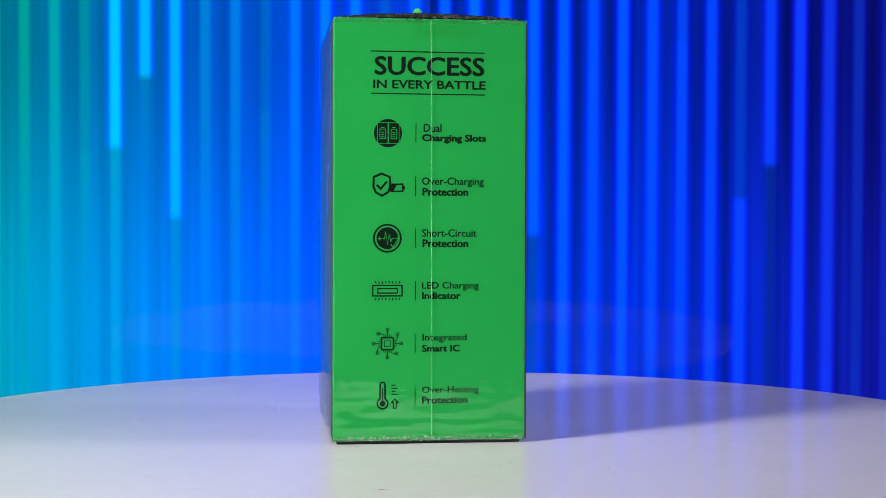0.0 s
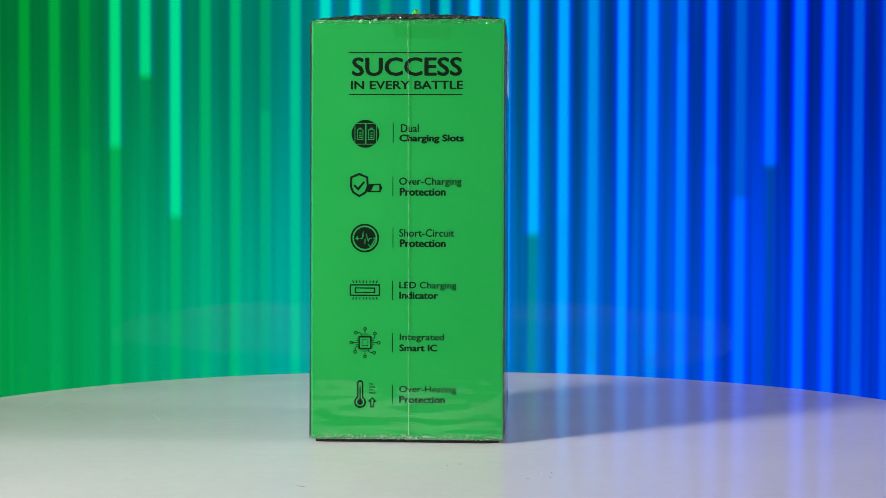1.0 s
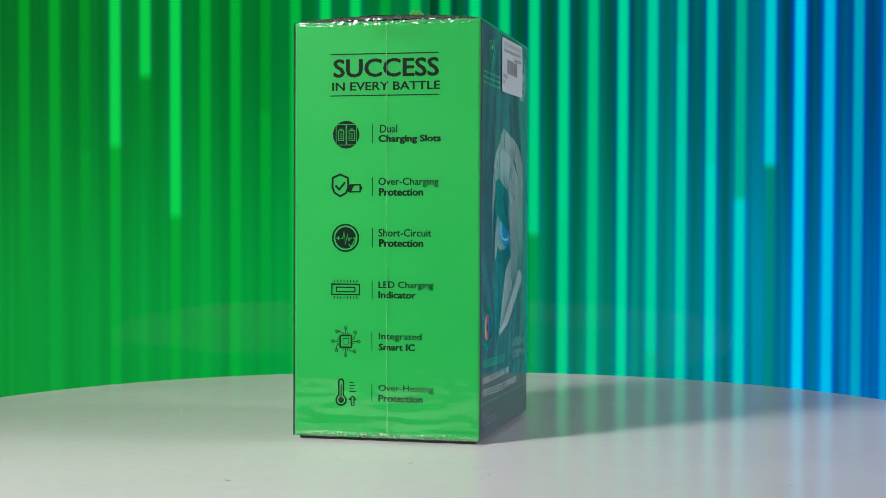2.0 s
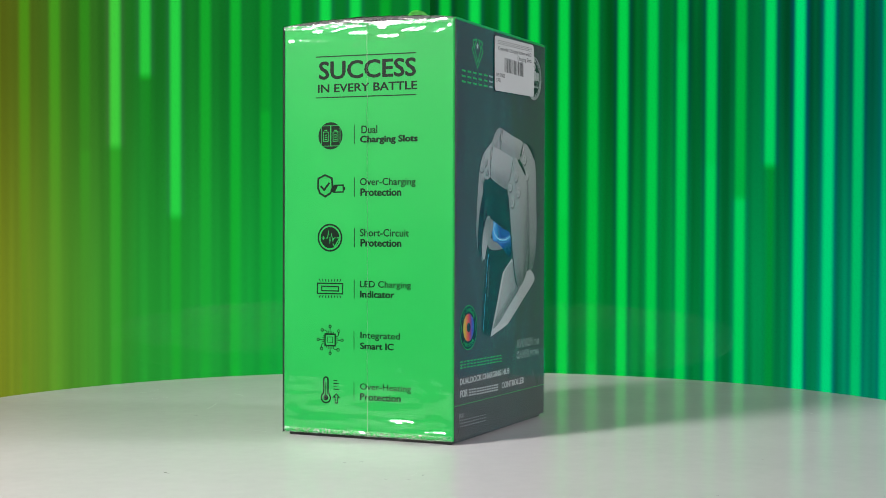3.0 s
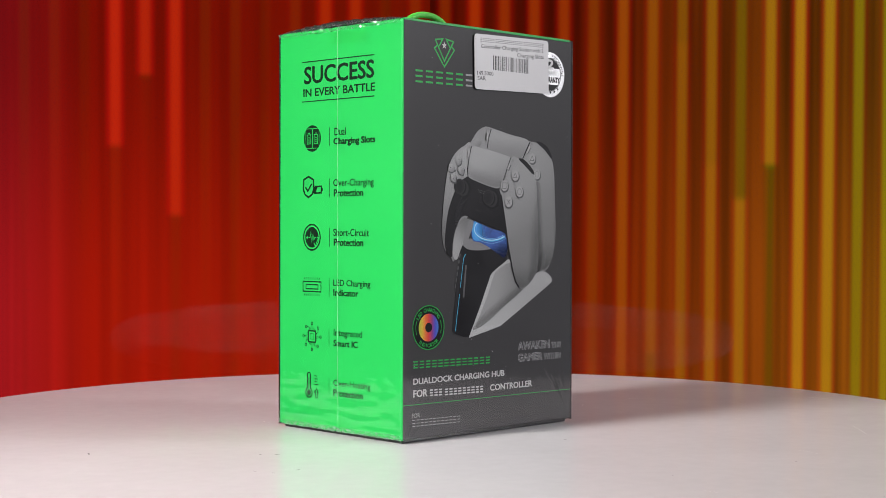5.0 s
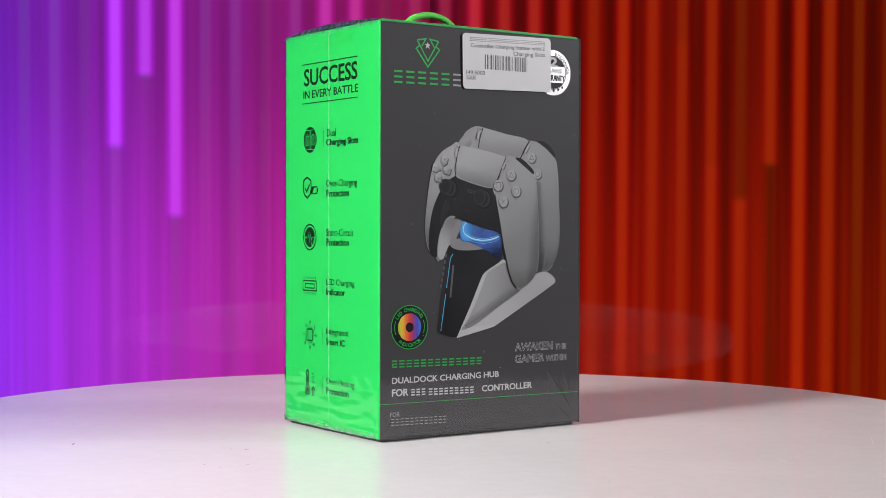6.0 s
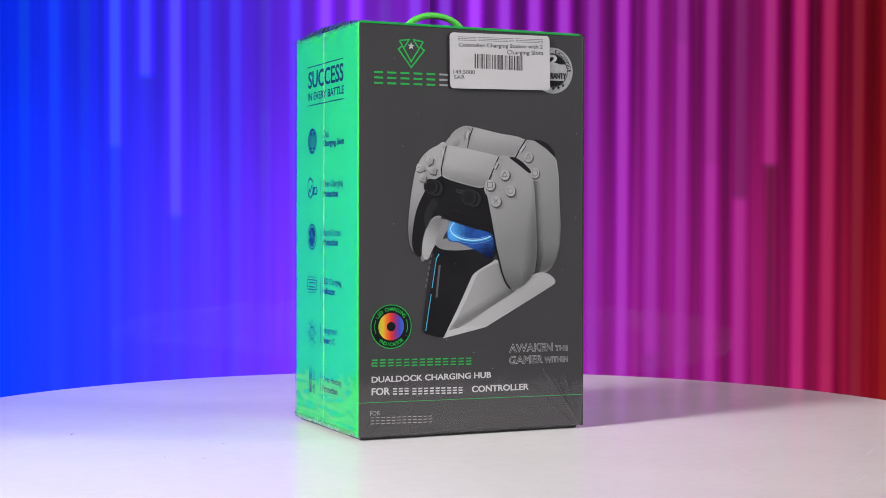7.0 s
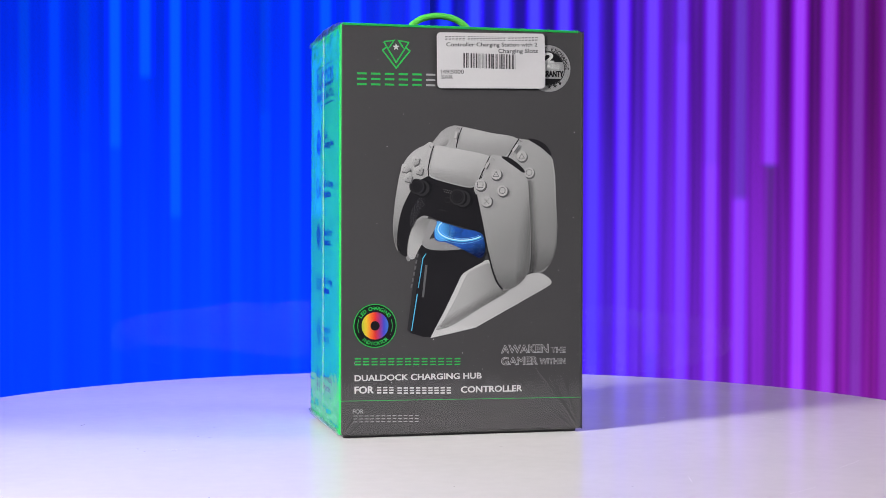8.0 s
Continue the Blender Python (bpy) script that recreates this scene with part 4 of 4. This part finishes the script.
    for k in range(14):
        dot(bm, rnd.uniform(62, 75), rnd.uniform(93, 98.6), rnd.uniform(0.10, 0.22), 7)
    lay("blue_sparks", bm, PALE_BLUE)
    # front controller
    lay("left_shell", flat([(48.6, 149.0), (43.2, 148.3), (38.2, 145.6), (34.0, 141.2), (31.1, 134.8), (29.3, 126.1), (27.9, 116.0), (27.3, 106.7), (27.9, 99.2), (29.7, 94.6), (33.3, 91.9), (36.8, 90.2), (46.3, 113.2), (55.3, 127.8)]), printed_gradient("tone_left", 0.41, 0.23, *[(41.7, 146.5), (30.0, 95.7)]))
    lay("front_panel", flat([(46.9, 133.0), (58.3, 130.2), (70.4, 127.9), (72.8, 118.6), (74.4, 110.4), (75.9, 103.0), (72.3, 104.2), (64.4, 106.5), (56.8, 108.6), (49.9, 110.6), (45.4, 112.3), (42.1, 112.0), (38.9, 109.1), (36.5, 104.1), (35.0, 98.0), (34.7, 92.2), (33.6, 91.4), (30.3, 94.0), (29.4, 99.2), (30.0, 106.7), (31.7, 114.8), (34.7, 121.8), (39.1, 128.2)]), PANEL)
    lay("inner_grip", flat([(35.6, 99.2), (37.1, 104.4), (39.5, 108.5), (42.7, 111.1), (46.3, 110.8), (50.2, 109.7), (49.6, 106.2), (47.2, 101.8), (45.2, 98.6), (42.5, 97.5), (40.4, 94.3), (38.6, 90.5), (36.5, 90.2), (35.0, 93.4)]), printed_gradient("tone_inner", 0.206, 0.405, *[(47.8, 107.4), (36.8, 95.7)]))
    lay("inner_grip_shade", flat([(46.9, 110.0), (49.9, 109.1), (49.3, 105.9), (47.2, 102.1), (44.9, 98.9), (42.5, 98.0), (44.0, 103.0)]), SHELL_C)
    lay("right_shell", flat([(78.8, 143.0), (83.1, 143.9), (88.6, 141.7), (95.4, 136.7), (99.1, 130.6), (100.1, 119.4), (100.8, 107.5), (101.1, 95.7), (100.6, 86.8), (98.1, 80.3), (93.5, 75.9), (88.9, 73.8), (85.5, 74.5), (82.7, 78.0), (80.3, 83.9), (77.8, 92.2), (75.6, 101.6), (73.8, 111.8), (71.6, 122.1), (70.1, 127.1), (73.4, 130.3)]), printed_gradient("tone_right", 0.35, 0.22, *[(79.5, 133.9), (99.9, 95.7)]))
    bm = stroke(bmesh.new(), [(71.3, 123.6), (74.1, 111.0), (77.2, 95.7), (80.6, 83.0), (83.0, 77.4), (85.8, 74.2)], 0.9)
    lay("grip_edge", bm, PANEL)
    lay("front_trigger", flat([(84.9, 143.1), (89.2, 142.9), (94.8, 139.1), (97.6, 135.9), (96.3, 135.3), (91.1, 138.8)]), PANEL)
    lay("touchpad", flat([(49.2, 148.1), (58.2, 147.4), (70.3, 145.5), (78.2, 143.6), (78.2, 141.8), (72.8, 130.3), (69.8, 127.4), (65.5, 127.3), (55.3, 129.6), (47.2, 132.1), (46.3, 134.7), (47.4, 141.1)]), printed_gradient("tone_pad", 0.43, 0.33, *[(58.2, 146.8), (62.8, 127.9)]))
    bm = stroke(bmesh.new(), [(48.6, 148.4), (47.1, 143.7), (45.6, 136.4), (46.0, 133.0)], 0.55)
    stroke(bm, [(78.5, 143.3), (73.4, 132.4), (71.0, 127.7)], 0.55)
    lay("front_seams", bm, PANEL)
    lay("pad_low_shade", flat([(46.8, 133.4), (47.4, 138.6), (60.0, 136.2), (75.8, 137.6), (72.8, 130.9), (69.8, 128.0), (65.5, 127.9), (55.3, 130.2)]), printed_fade("fade_pad", DIM, (61.0, 127.0), (62.6, 137.4), 0.22))
    lay("left_shade", flat([(28.2, 116.0), (32.0, 116.0), (30.4, 107.0), (30.0, 99.0), (31.4, 94.2), (29.9, 94.8), (28.3, 99.4), (27.7, 106.7)]), printed_fade("fade_left", DIM, (29.6, 92.0), (29.6, 114.0), 0.3))
    lay("right_edge_shade", flat([(98.6, 130.4), (99.7, 119.4), (100.4, 107.5), (100.7, 95.7), (100.2, 87.0), (97.8, 80.6), (93.4, 76.4), (93.0, 86.0), (93.6, 100.0), (93.8, 116.0), (95.2, 126.0)]), printed_fade("fade_right", DIM, (101.2, 103.0), (93.6, 104.0), 0.26))
    lay("right_low_shade", flat([(79.4, 88.8), (100.2, 88.8), (98.0, 80.8), (93.5, 76.4), (89.0, 74.3), (85.8, 75.0), (83.1, 78.2), (80.7, 84.0)]), printed_fade("fade_right_low", DIM, (90.0, 72.0), (90.6, 88.4), 0.32))
    bm = bmesh.new()
    for k in range(5):
        dot(bm, 54.0 + k * 1.05, 126.0 - k * 0.22, 0.28, 8), dot(bm, 54.3 + k * 1.05, 124.8 - k * 0.22, 0.28, 8)
    lay("speaker_holes", bm, SHELL_D)
    bm = stroke(bmesh.new(), arc(56.0, 120.6, 1.5, steps=16), 0.4, True)
    stroke(bm, [(51.3, 115.6), (55.5, 114.8)], 0.5), stroke(bm, [(41.6, 116.4), (43.6, 114.8)], 0.4)
    lay("panel_marks", bm, STICK)
    lay("panel_sheen", flat([(36.0, 112.0), (39.6, 120.0), (46.0, 128.4), (52.0, 130.4), (47.0, 122.0), (41.4, 114.4), (37.6, 106.0)]), printed_fade("fade_panel", (0.06, 0.058, 0.066), (38.0, 118.0), (47.6, 118.0), 0.5))
    for (x, z), r in zip([(39.7, 127.4), (61.3, 122.1)], (4.0, 4.2)):
        lay("stick_shade", dot(bmesh.new(), x + 3.4, z - 1.0, r + 0.9), INK_DARK)
        lay("stick_base", dot(bmesh.new(), x + 2.6, z - 0.8, r + 0.1), STICK)
        lay("stick_neck", dot(bmesh.new(), x + 1.6, z - 0.5, r - 0.5), INK_DARK)
        lay("stick_cap", dot(bmesh.new(), x, z, r), STICK)
        lay("stick_top", dot(bmesh.new(), x - 0.1, z + 0.1, r * 0.80), PANEL)
        lay("stick_ring", stroke(bmesh.new(), arc(x - 0.1, z + 0.1, r * 0.62, steps=24), 0.22, True), STICK)
    for k, (x, z) in enumerate([(38.8, 140.4), (34.0, 136.6), (40.3, 135.8), (35.2, 132.3)]):
        tx, tz = ((-.25, -1), (1, -.25), (-1, .25), (.25, 1))[k]
        side = (-tz, tx)
        at = lambda u, v: (x + tx * u + side[0] * v, z + tz * u + side[1] * v)
        shape = [at(-2.4, -1.3), at(-2.0, -1.9), at(0.7, -1.9), at(2.5, 0), at(0.7, 1.9), at(-2.0, 1.9), at(-2.4, 1.3)]
        lay("pad_shade", flat([(p[0] + .5, p[1] - .75) for p in shape], False), SHELL_D)
        lay("pad_key", flat(shape, False), printed_gradient("tone_pad_key", 0.46, 0.26, (x - 1.5, z + 2.0), (x + 1.5, z - 2.0)))
        lay("pad_dot", dot(bmesh.new(), *at(-1.0, 0), 0.3, 10), SHELL_D)
    keys = [(81.9, 134.2), (85.3, 125.7), (73.4, 128.6), (76.8, 120.1)]
    for x, z in keys:
        lay("key_shade", dot(bmesh.new(), x + .5, z - .6, 3.15), SHELL_D, False)
    n[0] += 1
    for k, (x, z) in enumerate(keys):
        lay("key", dot(bmesh.new(), x, z, 2.85), KEY_TONE, False)
    n[0] += 1
    for k, (x, z) in enumerate(keys):
        q = 1.45
        if k == 0:
            bm = stroke(bmesh.new(), [(x - q, z - q * .8), (x + q, z - q * .8), (x, z + q)], 0.28, True)
        elif k == 1:
            bm = stroke(bmesh.new(), arc(x, z, 1.6, steps=24), 0.28, True)
        elif k == 2:
            bm = stroke(bmesh.new(), [(x - q, z - q), (x + q, z - q), (x + q, z + q), (x - q, z + q)], 0.28, True)
        else:
            bm = stroke(bmesh.new(), [(x - q, z - q), (x + q, z + q)], 0.28)
            stroke(bm, [(x - q, z + q), (x + q, z - q)], 0.28)
        lay("key_mark", bm, SHELL_D, False)
    for a, b in ([(46.8, 146.3), (45.9, 142.8)], [(77.9, 140.3), (76.1, 137.1)], [(60.9, 155.9), (60.0, 152.4)], [(93.8, 150.0), (91.1, 146.4)]):
        lay("menu_key_shade", stroke(bmesh.new(), [(a[0] + .25, a[1] - .3), (b[0] + .25, b[1] - .3)], 1.6), SHELL_D, False)
        lay("menu_key", stroke(bmesh.new(), [(a[0] - .15, a[1]), (b[0] - .15, b[1])], 1.25), KEY_TONE)
    for x, z in ((46.6, 147.6), (80.0, 141.6), (61.2, 157.2), (94.8, 151.4)):
        bm = bmesh.new()
        for k in range(3):
            stroke(bm, [(x + 0.65 * k - 0.5, z - 0.2 * k), (x + 0.65 * k - 0.15, z + 0.9 - 0.2 * k)], 0.22)
        lay("menu_ticks", bm, SHELL_D, False)


def glow_print(name, tone):
    return surface(name, tone, 0.4, vary=0.5, scale=140, fine=500)


WHITE_BLUE = surface("printed_white_blue", (0.62, 0.80, 0.90, 1), 0.4, spec=0.15, vary=0.05)
BLUE, PALE_BLUE = glow_print("printed_blue", (0.012, 0.085, 0.36, 1)), glow_print("printed_pale_blue", (0.20, 0.52, 0.85, 1))
artwork()


# ---- shrink film ----
def film_face(name, width, height, bulge, seed, face, x_dir, crease, creases=(), deep=0.00045, nx=80, nz=150):
    """One side of the film: bulged in the middle, creased along the top and bottom."""
    bm = bmesh.new()
    rows = []
    for j in range(nz + 1):
        rows.append([])
        for i in range(nx + 1):
            u, v = i / nx, j / nz
            v = 0.5 - 0.5 * math.cos(math.pi * v)
            u = 0.5 - 0.5 * math.cos(math.pi * u)
            x, z = u * width, v * height
            near = math.exp(-min(z / 0.009, (height - z) / 0.005))
            low = math.exp(-min(z / 0.017, (height - z) / 0.006))
            side = math.exp(-min(x, width - x) / 0.02)
            w = noise.noise((x * 70 + seed, z * 420, seed)) * 0.0020 * near * crease
            w += noise.noise((x * 25 + seed * 2, z * 130 + x * 30, seed)) * 0.0008 * low * crease
            w += noise.noise((x * 160 - z * 120 + seed, x * 40 + z * 50, 3.0 + seed)) * 0.0016 * low * side * min(1.0, crease * 2)
            w += noise.noise((x * 55 + 3 * noise.noise((x * 8, z * 14, seed)), z * 7, seed + 2.0)) * 0.00009
            w += noise.noise((x * 12, z * 9, seed + 7.0)) * 0.0003 * min(1.0, crease)
            for cx_, sgn in ((0.0, 1), (width, -1)):
                for slope, reach, at in creases:
                    d = (x - cx_) * sgn - at - z * slope
                    w += deep * math.exp(-(d / 0.00055) ** 2) * math.exp(-z / reach / (0.5 if sgn > 0 else 1.0))
            edge = min(1.0, u / 0.04, (1 - u) / 0.04) * min(1.0, v / 0.03, (1 - v) / 0.03)
            out = 0.00058 + edge * (bulge * math.sin(math.pi * u) ** 0.7 * math.sin(math.pi * v) ** 0.5 + w)
            rows[-1].append(bm.verts.new((x * x_dir, z, max(0.00052, out))))
    for a, b in zip(rows, rows[1:]):
        for i in range(nx):
            f = (a[i], a[i + 1], b[i + 1], b[i])
            bm.faces.new(f if x_dir > 0 else f[::-1])
    ob = part(name, bm, FILM, wrap, "", face, smooth=True)
    ob.visible_shadow = False
    return ob


def film():
    global wrap
    wrap = part("shrink_film", bmesh.new(), FILM, carton, "clear glossy wrinkled shrink film")
    film_face("film_front", BOX_W, BOX_H, 0.00008, 1.7, FRONT, 1, 0.06, ((0.34, 0.013, 0.0012), (0.56, 0.011, 0.0022), (0.72, 0.016, 0.0010), (1.2, 0.008, 0.004)), 0.00042, 260, 330)
    film_face("film_side", BOX_D, BOX_H, 0.0004, 5.3, SIDE, -1, 1.5, ((0.9, 0.012, 0.004), (2.2, 0.01, 0.006)))
    back = SHIFT @ Matrix(((-1, 0, 0, BOX_W), (0, 0, 1, BOX_D), (0, 1, 0, 0), (0, 0, 0, 1)))
    far = SHIFT @ Matrix(((0, 0, 1, BOX_W), (1, 0, 0, 0), (0, 1, 0, 0), (0, 0, 0, 1)))
    film_face("film_back", BOX_W, BOX_H, 0.0035, 9.1, back, 1, 1.0)
    film_face("film_far_side", BOX_D, BOX_H, 0.0006, 12.4, far, 1, 0.25)
    # welded seam down the green side
    seam = [(-48.0, 210.2), (-47.8, 163.5), (-47.5, 79.2), (-47.5, 37.0), (-47.3, 22.9), (-47.1, -0.5)]
    rnd = random.Random(8)
    bm, rings = bmesh.new(), []
    for i in range(201):
        v = i / 200
        z = (0.5 + v * 209) * MM
        x = np.interp(z / MM, [p[1] for p in seam[::-1]], [p[0] for p in seam[::-1]]) * MM + rnd.uniform(-0.00012, 0.00012)
        w = rnd.uniform(0.00006, 0.00012) * (1.5 if v > 0.9 or v < 0.08 else 1.0)
        rings.append([bm.verts.new((x - w, z, 0.0010)), bm.verts.new((x, z, 0.0011 + rnd.uniform(0, 0.0002))), bm.verts.new((x + w, z, 0.0010))])
    for a, b in zip(rings, rings[1:]):
        for k in (0, 1):
            bm.faces.new((a[k], a[k + 1], b[k + 1], b[k]))
    part("seam", bm, SEAM, wrap, "pale welded film seam", SIDE)


def crimp(name, seed, rise, tuck, z0):
    """Film bunched along an edge of the green side: it starts on the face and folds over the edge by rise and tuck."""
    bm, rows = bmesh.new(), []
    for j in range(11):
        rows.append([])
        for i in range(221):
            u, v = i / 220, j / 10
            arch = 0.0030 * max(0.0, math.sin(math.pi * u)) ** 0.6 if rise > 0 else 0.0
            lip = 0.75 + 0.5 * noise.noise((u * 7, seed, 0.5))
            w = noise.noise((u * 20 + seed, v * 3.5, seed)) + 0.4 * noise.noise((u * 60, v * 6, seed + 4)) + 0.12 * noise.noise((u * 140, v * 9, seed + 8))
            back = max(0.0, v - 0.45) / 0.55
            z = z0 + (rise + arch) * min(1.0, v * 1.6) * (lip if v < 0.6 else 1.0) + 0.0005 * w * (0.3 + v)
            rows[-1].append(bm.verts.new((-(0.0008 + u * (BOX_D - 0.0016)), z, 0.0011 + 0.0009 * w * (1 - 0.6 * v) - tuck * back ** 1.3)))
    for a, b in zip(rows, rows[1:]):
        for i in range(220):
            f = (a[i + 1], a[i], b[i], b[i + 1])
            bm.faces.new(f if rise > 0 else f[::-1])
    part(name, bm, CRUMPLE, wrap, "crumpled glossy film edge", SIDE, smooth=True).visible_shadow = False


def dust():
    rnd, bm = random.Random(21), bmesh.new()
    for k in range(26):
        dot(bm, rnd.uniform(4, 125), rnd.uniform(20, 205), rnd.uniform(0.10, 0.26), 7)
    ink("dust_specks", bm, INK_GREY, wrap, FRONT, 0.95, "pale dust specks on the film")


def seam_material():
    m, nt, out = bare("welded_film")
    clear, b, mix = nd(nt, "BsdfTransparent"), nd(nt, "BsdfPrincipled", Roughness=0.15), nd(nt, "MixShader", Fac=0.5)
    b.inputs["Base Color"].default_value = (0.72, 0.8, 0.72, 1)
    nt.links.new(clear.outputs[0], mix.inputs[1])
    nt.links.new(b.outputs[0], mix.inputs[2])
    nt.links.new(mix.outputs[0], out.inputs["Surface"])
    return m


def crumple_material():
    m, nt, out = bare("crumpled_film")
    clear, gloss, mix = nd(nt, "BsdfTransparent", Color=(0.9, 0.92, 0.9, 1)), nd(nt, "BsdfGlossy", Roughness=0.3), nd(nt, "MixShader")
    tc, n, rng, fr, add = nd(nt, "TexCoord"), nd(nt, "TexNoise", Scale=700.0, Detail=3.0), nd(nt, "MapRange"), nd(nt, "Fresnel", IOR=1.5), nd(nt, "Math", op="ADD")
    rng.inputs["From Min"].default_value, rng.inputs["From Max"].default_value = 0.45, 0.7
    rng.inputs["To Max"].default_value = 0.5
    nt.links.new(tc.outputs["Object"], n.inputs["Vector"])
    nt.links.new(n.outputs["Fac"], rng.inputs["Value"])
    nt.links.new(rng.outputs["Result"], add.inputs[0])
    nt.links.new(fr.outputs[0], add.inputs[1])
    nt.links.new(add.outputs[0], mix.inputs[0])
    nt.links.new(clear.outputs[0], mix.inputs[1])
    nt.links.new(gloss.outputs[0], mix.inputs[2])
    nt.links.new(mix.outputs[0], out.inputs["Surface"])
    return m


SEAM, CRUMPLE = seam_material(), crumple_material()
film()
crimp("crumpled_top_edge", 2.0, 0.0022, 0.006, 0.2075)
crimp("crumpled_bottom_edge", 6.0, -0.0026, 0.002, 0.0032)
dust()


# ---- what moves ----
def motions():
    walk(table, [(t, pose(0, 0, 0, 0, 0, a)) for t, a in TURN])
    walk(carton, [(t, pose(0, 0, 0, 0, 0, a)) for t, a in TURN])
    slide = [(0.0, 0.0), (0.5, 0.21), (1.0, 0.46), (1.5, 0.635), (1.7, 0.715), (2.8, 1.13), (3.0, 1.23), (3.1, 1.63), (3.2, 1.68), (3.5, 1.81), (4.0, 2.03), (4.5, 2.21),
             (4.7, 2.30), (5.8, 2.99), (6.0, 3.04), (6.2, 3.13), (6.5, 3.28), (7.0, 3.495), (7.5, 3.695), (8.0, 3.89)]
    walk(light_sheet, [(t, LEANING @ pose((s - 0.5) * FIELD_W, 0.040, 0)) for t, s in slide])


motions()
